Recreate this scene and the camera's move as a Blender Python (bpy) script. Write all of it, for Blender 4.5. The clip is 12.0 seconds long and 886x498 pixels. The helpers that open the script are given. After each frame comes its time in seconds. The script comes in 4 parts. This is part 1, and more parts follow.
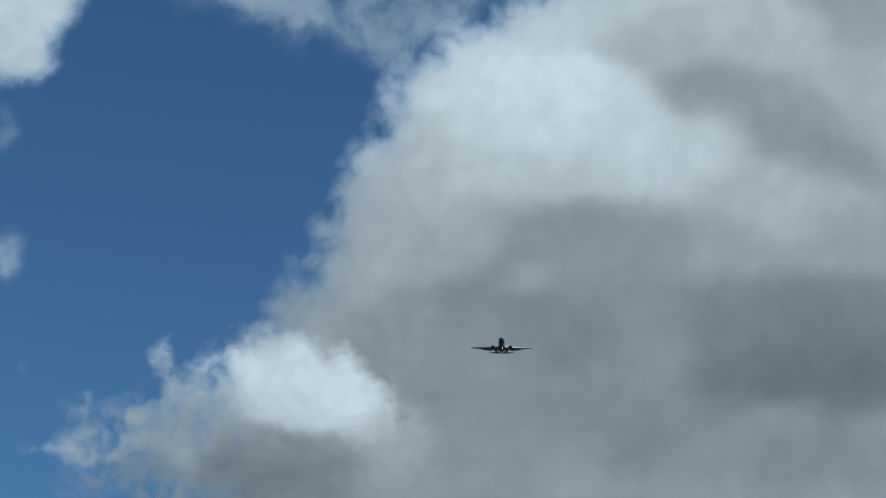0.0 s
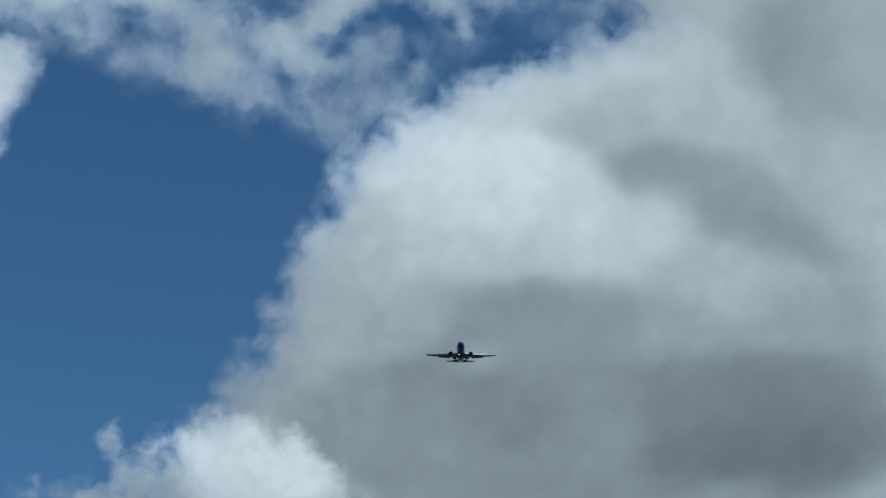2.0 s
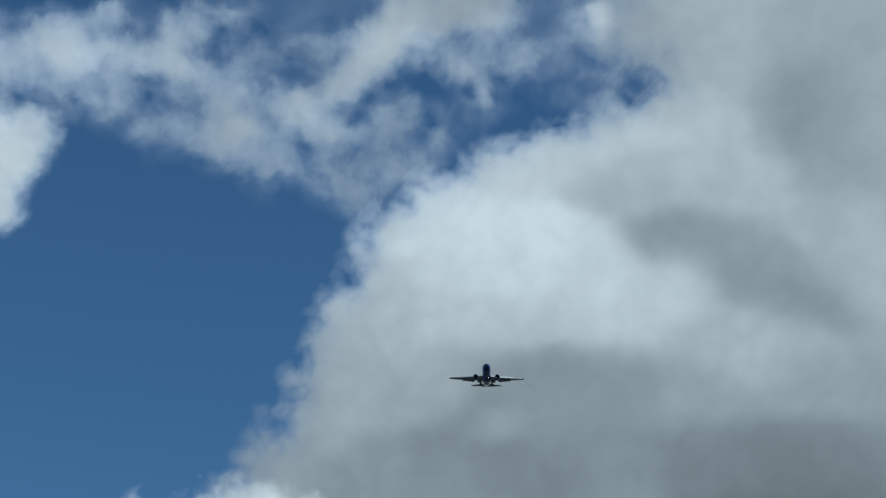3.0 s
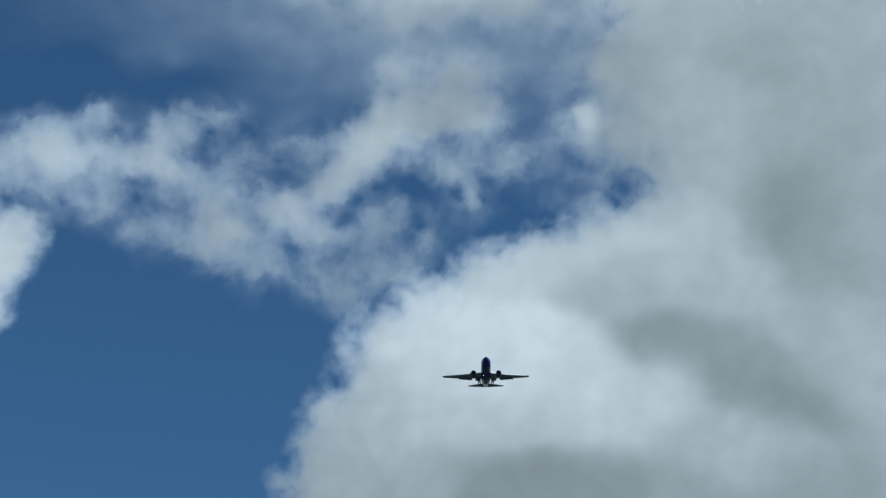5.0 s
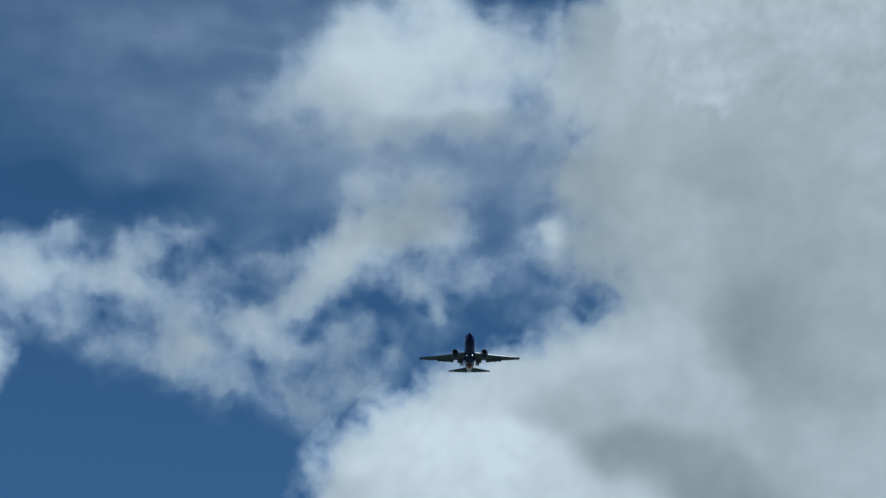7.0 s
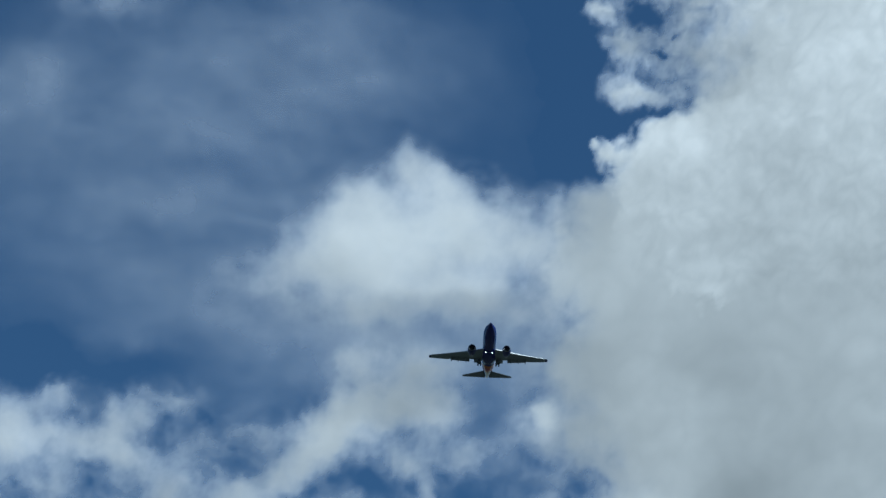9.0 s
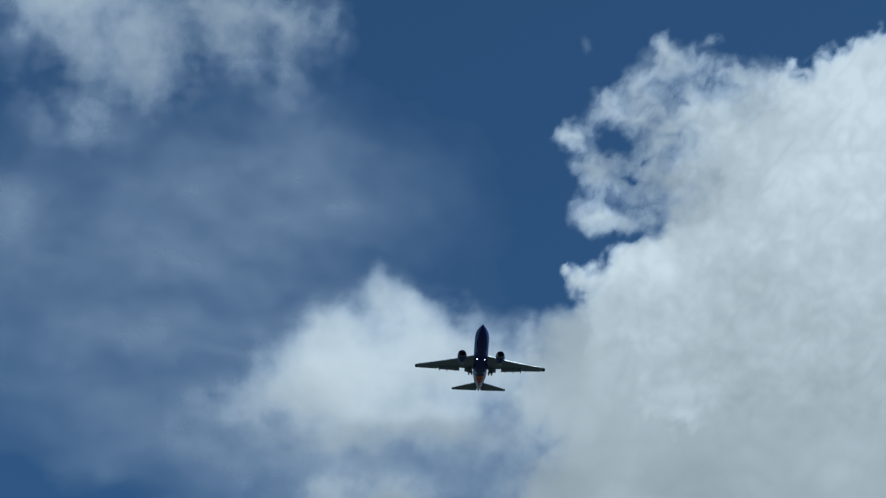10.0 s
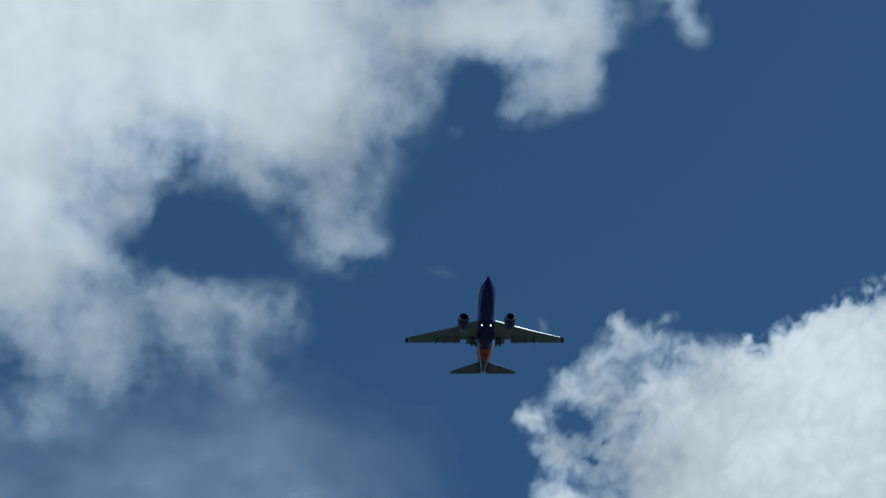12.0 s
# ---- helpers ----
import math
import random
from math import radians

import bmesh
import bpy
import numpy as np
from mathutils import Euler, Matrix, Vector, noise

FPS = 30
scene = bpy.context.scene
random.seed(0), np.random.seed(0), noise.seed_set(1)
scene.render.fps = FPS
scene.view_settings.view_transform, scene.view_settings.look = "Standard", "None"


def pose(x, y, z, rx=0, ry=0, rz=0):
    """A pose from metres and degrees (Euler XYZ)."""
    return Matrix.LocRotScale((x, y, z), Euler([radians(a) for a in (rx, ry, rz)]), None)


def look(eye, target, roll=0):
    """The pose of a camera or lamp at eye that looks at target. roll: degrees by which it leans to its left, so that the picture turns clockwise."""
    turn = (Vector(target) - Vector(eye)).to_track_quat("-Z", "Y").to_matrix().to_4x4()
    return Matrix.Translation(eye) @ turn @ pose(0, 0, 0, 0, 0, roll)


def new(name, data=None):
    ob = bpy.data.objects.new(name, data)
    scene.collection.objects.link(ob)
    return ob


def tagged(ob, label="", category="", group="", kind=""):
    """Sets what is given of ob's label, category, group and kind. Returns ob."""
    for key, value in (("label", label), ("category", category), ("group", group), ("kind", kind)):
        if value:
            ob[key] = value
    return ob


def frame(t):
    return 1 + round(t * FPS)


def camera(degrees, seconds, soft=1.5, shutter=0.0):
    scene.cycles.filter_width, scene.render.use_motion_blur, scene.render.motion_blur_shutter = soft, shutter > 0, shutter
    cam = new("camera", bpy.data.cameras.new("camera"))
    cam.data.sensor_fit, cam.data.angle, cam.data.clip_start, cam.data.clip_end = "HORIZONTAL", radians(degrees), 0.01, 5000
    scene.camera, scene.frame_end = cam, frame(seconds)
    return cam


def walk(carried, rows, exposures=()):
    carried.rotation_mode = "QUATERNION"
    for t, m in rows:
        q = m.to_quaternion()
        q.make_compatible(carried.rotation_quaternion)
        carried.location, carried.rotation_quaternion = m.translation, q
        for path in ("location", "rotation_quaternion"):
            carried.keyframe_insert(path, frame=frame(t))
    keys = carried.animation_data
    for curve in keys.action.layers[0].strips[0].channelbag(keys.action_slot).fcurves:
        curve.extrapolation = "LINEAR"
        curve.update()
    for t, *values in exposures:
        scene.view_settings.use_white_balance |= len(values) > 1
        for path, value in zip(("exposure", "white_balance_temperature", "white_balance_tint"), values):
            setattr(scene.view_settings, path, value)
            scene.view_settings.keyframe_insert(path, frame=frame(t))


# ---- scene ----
# The camera stands on the ground and turns upwards after the aeroplane.
cam = camera(21.396, 12.0, soft=1.4)
EYE = (0.0, 0.0, 1.6)


def aim(az, el, roll):
    """Camera pose from azimuth, elevation and lean in degrees."""
    a, e = radians(az), radians(el)
    way = Vector((math.sin(a) * math.cos(e), math.cos(a) * math.cos(e), math.sin(e)))
    return look(EYE, Vector(EYE) + way * 100, roll)


walk(cam, [
    (0, aim(-0.000, 18.600, 0.819)),
    (0.5, aim(0.603, 19.166, 0.863)),
    (1, aim(1.129, 19.717, 0.358)),
    (1.5, aim(1.390, 20.089, 0.078)),
    (2, aim(1.298, 20.570, 0.048)),
    (2.5, aim(1.095, 21.301, -0.082)),
    (3, aim(0.776, 22.218, 0.074)),
    (3.5, aim(0.661, 23.143, 0.179)),
    (5.5, aim(1.382, 25.204, -0.109)),
    (6, aim(1.758, 25.885, -0.158)),
    (6.5, aim(2.060, 26.675, -0.729)),
    (6.7, aim(2.074, 27.020, -0.830)),
    (8.3, aim(1.694, 29.992, 0.765)),
    (8.5, aim(1.771, 30.500, 0.792)),
    (9, aim(2.146, 31.899, 1.485)),
    (9.5, aim(2.527, 33.417, 1.301)),
    (10, aim(2.913, 35.013, 0.569)),
    (10.5, aim(3.176, 36.573, -0.410)),
    (11, aim(3.440, 38.308, -1.041)),
    (11.5, aim(3.768, 40.107, -1.531)),
    (12, aim(4.289, 41.937, -1.796)),
], exposures=[(0, 0.09, 5460, -8), (3, 0.1, 5440, -8), (6, 0.1, 5380, -8), (9, 0.17, 5340, -8), (10.5, 0.17, 5420, -8), (12, 0.27, 5640, -8)])

# ---- daylight ----
SUN_AZ, SUN_EL = 118.0, 46.0      # from north (+y) clockwise, above the horizon
world = bpy.data.worlds.new("sky")
scene.world = world
world.use_nodes = True
nt = world.node_tree
sky = nt.nodes.new("ShaderNodeTexSky")
sky.sky_type = "NISHITA"
sky.sun_disc = False
sky.sun_elevation, sky.sun_rotation = radians(SUN_EL), radians(SUN_AZ)
sky.air_density, sky.dust_density, sky.ozone_density, sky.altitude = 1.0, 0.0, 7.0, 500
nt.links.new(sky.outputs[0], nt.nodes["Background"].inputs[0])
nt.nodes["Background"].inputs[1].default_value = 0.056

lamp = bpy.data.lights.new("sun", "SUN")
lamp.energy, lamp.angle, lamp.color = 4.65, radians(0.53), (1.0, 0.95, 0.91)
sun = new("sun", lamp)
sa, se = radians(SUN_AZ), radians(SUN_EL)
SUN_WAY = Vector((math.sin(sa) * math.cos(se), math.cos(sa) * math.cos(se), math.sin(se)))
sun.matrix_world = look(SUN_WAY * 100, (0, 0, 0))


# ---- materials ----
def material(name):
    m = bpy.data.materials.new(name)
    m.use_nodes = True
    return m, m.node_tree.nodes, m.node_tree.links, m.node_tree.nodes["Principled BSDF"]


def paint(name, colour, rough=0.35, metal=0.0, grime=0.15, scale=0.6, coat=0.0):
    """Painted or bare metal with streaks and fine dirt."""
    m, n, l, p = material(name)
    tc = n.new("ShaderNodeTexCoord")
    big, fine = n.new("ShaderNodeTexNoise"), n.new("ShaderNodeTexNoise")
    big.inputs["Scale"].default_value, fine.inputs["Scale"].default_value = scale, scale * 14
    big.inputs["Detail"].default_value = fine.inputs["Detail"].default_value = 5
    for t in (big, fine):
        l.new(tc.outputs["Object"], t.inputs["Vector"])
    mix = n.new("ShaderNodeMath")
    mix.operation = "MULTIPLY_ADD"
    l.new(big.outputs[0], mix.inputs[0])
    mix.inputs[1].default_value = 0.6
    l.new(fine.outputs[0], mix.inputs[2])
    ramp = n.new("ShaderNodeValToRGB")
    ramp.color_ramp.elements[0].position, ramp.color_ramp.elements[1].position = 0.45, 1.1
    ramp.color_ramp.elements[0].color = (*[c * (1 - grime) for c in colour], 1)
    ramp.color_ramp.elements[1].color = (*[min(1, c * (1 + grime)) for c in colour], 1)
    l.new(mix.outputs[0], ramp.inputs[0])
    l.new(ramp.outputs[0], p.inputs["Base Color"])
    rr = n.new("ShaderNodeMapRange")
    rr.inputs[3].default_value, rr.inputs[4].default_value = rough * 0.8, min(1, rough * 1.3)
    l.new(fine.outputs[0], rr.inputs[0])
    l.new(rr.outputs[0], p.inputs["Roughness"])
    p.inputs["Metallic"].default_value = metal
    p.inputs["Coat Weight"].default_value = coat
    return m


def livery():
    """Fuselage paint: deep blue, then orange, red and dark bands towards the tail, bounded by slanting lines."""
    m, n, l, p = material("fuselage_paint")
    tc, sep = n.new("ShaderNodeTexCoord"), n.new("ShaderNodeSeparateXYZ")
    l.new(tc.outputs["Object"], sep.inputs[0])
    slant = n.new("ShaderNodeMath")
    slant.operation = "MULTIPLY_ADD"
    l.new(sep.outputs[2], slant.inputs[0])
    slant.inputs[1].default_value = 0.2
    l.new(sep.outputs[1], slant.inputs[2])
    rng = n.new("ShaderNodeMapRange")
    rng.inputs[1].default_value, rng.inputs[2].default_value = 17.0, -16.0
    l.new(slant.outputs[0], rng.inputs[0])
    ramp = n.new("ShaderNodeValToRGB")
    ramp.color_ramp.interpolation = "CONSTANT"
    e = ramp.color_ramp.elements
    e[0].position, e[0].color = 0.0, (0.010, 0.015, 0.125, 1)
    e[1].position, e[1].color = 0.635, (0.36, 0.085, 0.012, 1)
    for pos, col in ((0.68, (0.29, 0.004, 0.012, 1)), (0.775, (0.008, 0.009, 0.04, 1))):
        k = e.new(pos)
        k.color = col
    l.new(rng.outputs[0], ramp.inputs[0])
    grime = n.new("ShaderNodeTexNoise")
    grime.inputs["Scale"].default_value, grime.inputs["Detail"].default_value = 1.3, 6
    l.new(tc.outputs["Object"], grime.inputs["Vector"])
    g = n.new("ShaderNodeMapRange")
    g.inputs[3].default_value, g.inputs[4].default_value = 0.75, 1.15
    l.new(grime.outputs[0], g.inputs[0])
    mul = n.new("ShaderNodeVectorMath")
    mul.operation = "SCALE"
    l.new(ramp.outputs[0], mul.inputs[0])
    l.new(g.outputs[0], mul.inputs["Scale"])
    l.new(mul.outputs[0], p.inputs["Base Color"])
    p.inputs["Roughness"].default_value = 0.14
    p.inputs["Specular IOR Level"].default_value = 0.32
    return m


def lamp_glow():
    m, n, l, p = material("landing_light_glow")
    p.inputs["Emission Color"].default_value = (1.0, 0.97, 0.92, 1)
    p.inputs["Emission Strength"].default_value = 14.0
    return m


SKIN, FACING = 2300.0, 20.0                   # metres to the wall of cloud, and its turn to the west


def cloud_vapour():
    """Cloud: white droplets that scatter light both ways; thin vapour lets the sky through; grey shade is painted into
    the colour.
    """
    m = bpy.data.materials.new("cloud_vapour")
    m.use_nodes = True
    n, l = m.node_tree.nodes, m.node_tree.links
    n.clear()
    out = n.new("ShaderNodeOutputMaterial")
    cover, painted_shade = n.new("ShaderNodeAttribute"), n.new("ShaderNodeAttribute")
    cover.attribute_name, painted_shade.attribute_name = "cover", "painted_shade"
    tc = n.new("ShaderNodeTexCoord")
    grain = n.new("ShaderNodeTexNoise")
    grain.inputs["Scale"].default_value, grain.inputs["Detail"].default_value = 0.025, 3.5
    l.new(tc.outputs["Object"], grain.inputs["Vector"])
    # cover (0..1), frayed where it is thin
    fray = n.new("ShaderNodeMath")
    fray.operation = "SUBTRACT"
    l.new(grain.outputs[0], fray.inputs[0])
    fray.inputs[1].default_value = 0.5
    thin, inv = n.new("ShaderNodeMath"), n.new("ShaderNodeMath")
    thin.operation, inv.operation = "SUBTRACT", "MULTIPLY"
    thin.inputs[0].default_value = 1.0
    l.new(cover.outputs["Fac"], thin.inputs[1])
    l.new(cover.outputs["Fac"], inv.inputs[0])
    l.new(thin.outputs[0], inv.inputs[1])
    add = n.new("ShaderNodeMath")
    add.operation = "MULTIPLY_ADD"
    add.use_clamp = True
    l.new(fray.outputs[0], add.inputs[0])
    l.new(inv.outputs[0], add.inputs[1])
    l.new(cover.outputs["Fac"], add.inputs[2])
    # the clouds' shade, painted by darkening their colour
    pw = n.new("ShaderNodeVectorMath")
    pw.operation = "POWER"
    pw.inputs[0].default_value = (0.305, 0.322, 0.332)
    l.new(painted_shade.outputs["Fac"], pw.inputs[1])
    col = n.new("ShaderNodeVectorMath")
    col.operation = "MULTIPLY"
    # skylight blue painted into thin cover, warm sunlit white into dense cover
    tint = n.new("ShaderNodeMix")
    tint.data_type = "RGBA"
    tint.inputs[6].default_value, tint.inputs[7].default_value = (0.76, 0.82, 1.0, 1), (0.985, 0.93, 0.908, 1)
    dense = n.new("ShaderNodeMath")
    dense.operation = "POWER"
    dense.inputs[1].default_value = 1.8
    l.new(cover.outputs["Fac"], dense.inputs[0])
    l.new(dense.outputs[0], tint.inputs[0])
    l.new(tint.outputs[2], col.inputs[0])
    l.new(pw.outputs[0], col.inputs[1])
    dif, trl, both = n.new("ShaderNodeBsdfDiffuse"), n.new("ShaderNodeBsdfTranslucent"), n.new("ShaderNodeMixShader")
    both.inputs[0].default_value = 0.3
    # droplets scatter light within the cloud, so its lumps shade only faintly
    geo, lump, even = n.new("ShaderNodeNewGeometry"), n.new("ShaderNodeVectorMath"), n.new("ShaderNodeVectorMath")
    lump.operation, even.operation = "SCALE", "ADD"
    lump.inputs["Scale"].default_value = 0.18
    even.inputs[1].default_value = (0.82 * math.sin(radians(FACING)), -0.82 * math.cos(radians(FACING)), 0)
    l.new(geo.outputs["Normal"], lump.inputs[0])
    l.new(lump.outputs[0], even.inputs[0])
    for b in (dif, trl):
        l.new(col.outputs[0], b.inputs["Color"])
        l.new(even.outputs[0], b.inputs["Normal"])
    l.new(dif.outputs[0], both.inputs[1])
    l.new(trl.outputs[0], both.inputs[2])
    clear, mix = n.new("ShaderNodeBsdfTransparent"), n.new("ShaderNodeMixShader")
    l.new(add.outputs[0], mix.inputs[0])
    l.new(clear.outputs[0], mix.inputs[1])
    l.new(both.outputs[0], mix.inputs[2])
    l.new(mix.outputs[0], out.inputs["Surface"])
    return m


def grass():
    m, n, l, p = material("grassland")
    tc = n.new("ShaderNodeTexCoord")
    a, b = n.new("ShaderNodeTexNoise"), n.new("ShaderNodeTexNoise")
    a.inputs["Scale"].default_value, b.inputs["Scale"].default_value = 0.01, 1.2
    for t in (a, b):
        t.inputs["Detail"].default_value = 6
        l.new(tc.outputs["Object"], t.inputs["Vector"])
    r = n.new("ShaderNodeValToRGB")
    r.color_ramp.elements[0].position, r.color_ramp.elements[1].position = 0.35, 0.7
    r.color_ramp.elements[0].color, r.color_ramp.elements[1].color = (0.024, 0.033, 0.026, 1), (0.045, 0.051, 0.045, 1)
    s = n.new("ShaderNodeMath")
    s.operation = "MULTIPLY_ADD"
    l.new(a.outputs[0], s.inputs[0])
    s.inputs[1].default_value = 0.6
    h = n.new("ShaderNodeMath")
    h.operation = "MULTIPLY"
    h.inputs[1].default_value = 0.4
    l.new(b.outputs[0], h.inputs[0])
    l.new(h.outputs[0], s.inputs[2])
    l.new(s.outputs[0], r.inputs[0])
    l.new(r.outputs[0], p.inputs["Base Color"])
    p.inputs["Roughness"].default_value = 0.95
    return m


FUSELAGE = livery()
BLUE = paint("blue_paint", (0.008, 0.011, 0.09), 0.45)
GREY = paint("wing_grey_paint", (0.155, 0.175, 0.195), 0.5)
FLAP = paint("flap_grey_paint", (0.115, 0.13, 0.15), 0.45, grime=0.25)
BARE = paint("polished_metal", (0.27, 0.275, 0.285), 0.45, metal=1.0, grime=0.06)
LIP = paint("intake_metal", (0.18, 0.18, 0.19), 0.3, metal=1.0, grime=0.08)
DARK = paint("dark_metal", (0.03, 0.03, 0.035), 0.5, metal=0.6)
STEEL = paint("gear_metal", (0.14, 0.145, 0.15), 0.45, metal=0.7)
RUBBER = paint("tyre_rubber", (0.02, 0.02, 0.02), 0.8)
GLOW = lamp_glow()
VAPOUR = cloud_vapour()


# ---- small builders ----
def part(name, bm, mat, parent=None, label="", smooth=True):
    me = bpy.data.meshes.new(name)
    bmesh.ops.recalc_face_normals(bm, faces=bm.faces)
    bm.to_mesh(me)
    bm.free()
    me.materials.append(mat)
    for p in me.polygons:
        p.use_smooth = smooth
    ob = new(name, me)
    ob.parent = parent
    return tagged(ob, label)


def loft(rings, cap=True):
    """A skin over rings of points, all with the same count."""
    bm = bmesh.new()
    vs = [[bm.verts.new(p) for p in ring] for ring in rings]
    k = len(rings[0])
    for a, b in zip(vs, vs[1:]):
        for i in range(k):
            bm.faces.new((a[i], a[(i + 1) % k], b[(i + 1) % k], b[i]))
    if cap:
        bm.faces.new(vs[0])
        bm.faces.new(list(reversed(vs[-1])))
    return bm


def oval(y, half_w, half_h, z, k=32, x=0.0, flat=0.0):
    """A ring across the flight direction; flat squashes its underside."""
    pts = []
    for i in range(k):
        a = 2 * math.pi * i / k
        s = math.sin(a)
        pts.append((x + half_w * math.cos(a), y, z + half_h * s * (1 - flat if s < 0 else 1)))
    return pts


def foil(x, y_le, chord, z, thick, k=11, up=False):
    """A wing section at span x: leading edge at y_le, chord aft."""
    top, low = [], []
    for i in range(k):
        u = (1 - math.cos(math.pi * i / (k - 1))) / 2
        h = thick * chord * 2.6 * (0.2969 * math.sqrt(u) - 0.126 * u - 0.3516 * u * u + 0.2843 * u ** 3 - 0.1015 * u ** 4) * 1.9
        camber = 0.02 * chord * math.sin(math.pi * u)
        top.append((u, h + camber))
        low.append((u, -h * 0.8 + camber))
    ring = top + low[-2:0:-1]
    if up:
        return [(x + hh, y_le - u * chord, z) for u, hh in ring]
    return [(x, y_le - u * chord, z + hh) for u, hh in ring]


def ball_bar(a, b, r, k=12):
    """A round bar from a to b."""
    a, b = Vector(a), Vector(b)
    q = (b - a).to_track_quat("Z", "Y")
    rings = []
    for t in (0, 1):
        c = a.lerp(b, t)
        rings.append([tuple(c + q @ Vector((r * math.cos(2 * math.pi * i / k), r * math.sin(2 * math.pi * i / k), 0))) for i in range(k)])
    return loft(rings)


def turned(profile, centre, axis="Y", k=28):
    """A body of revolution from (along, radius) pairs, about an axis through centre."""
    rings = []
    for s, r in profile:
        ring = []
        for i in range(k):
            a = 2 * math.pi * i / k
            c, d = r * math.cos(a), r * math.sin(a)
            off = (c, s, d) if axis == "Y" else (s, c, d)
            ring.append(tuple(Vector(centre) + Vector(off)))
        rings.append(ring)
    return loft(rings, cap=False)


# ---- ground ----
def build_ground():
    bm = bmesh.new()
    rings = [bm.verts.new((0, 0, 0))]
    prev = None
    for r in (30, 120, 400, 1200, 2600, 4900):
        ring = [bm.verts.new((r * math.cos(2 * math.pi * i / 96), r * math.sin(2 * math.pi * i / 96), 0)) for i in range(96)]
        for i in range(96):
            j = (i + 1) % 96
            if prev is None:
                bm.faces.new((rings[0], ring[i], ring[j]))
            else:
                bm.faces.new((prev[i], ring[i], ring[j], prev[j]))
        prev = ring
    g = part("ground", bm, grass())
    tagged(g, "flat dry green grassland reaching the horizon", "ground", kind="structure")


build_ground()


# ---- clouds ----
def lattice(seed):
    rng = np.random.default_rng(seed)
    ang = rng.uniform(0, 2 * np.pi, (64, 64))
    return np.cos(ang), np.sin(ang)


def ripple(x, y, seed):
    """Gradient noise, about -1..1."""
    gx, gy = lattice(seed)
    xi, yi = np.floor(x).astype(int), np.floor(y).astype(int)
    fx, fy = x - xi, y - yi
    u, v = fx ** 3 * (fx * (fx * 6 - 15) + 10), fy ** 3 * (fy * (fy * 6 - 15) + 10)

    def corner(i, j):
        a, b = (xi + i) % 64, (yi + j) % 64
        return gx[a, b] * (fx - i) + gy[a, b] * (fy - j)
    low = corner(0, 0) * (1 - u) + corner(1, 0) * u
    high = corner(0, 1) * (1 - u) + corner(1, 1) * u
    return (low * (1 - v) + high * v) * 1.5


def turbulence(x, y, scale, octaves, seed, billow=False, rough=0.52):
    total, amp, norm = 0, 1.0, 0.0
    for o in range(octaves):
        k = ripple(x / scale * 2 ** o + 17.3 * o, y / scale * 2 ** o + 5.1 * o, seed + o)
        total = total + amp * ((1 - 2 * np.abs(k)) if billow else k)
        norm += amp
        amp *= rough
    return total / norm


STEP = 0.05                                   # grid of the clouds' common skin, degrees
AZ = np.arange(-14.0, 21.0, STEP)
EL = np.arange(10.5, 50.0, STEP)
COVER, PAINTED_SHADE = np.zeros((len(AZ), len(EL))), np.zeros((len(AZ), len(EL)))
OWNER = np.full((len(AZ), len(EL)), -1)
CLOUDS = []


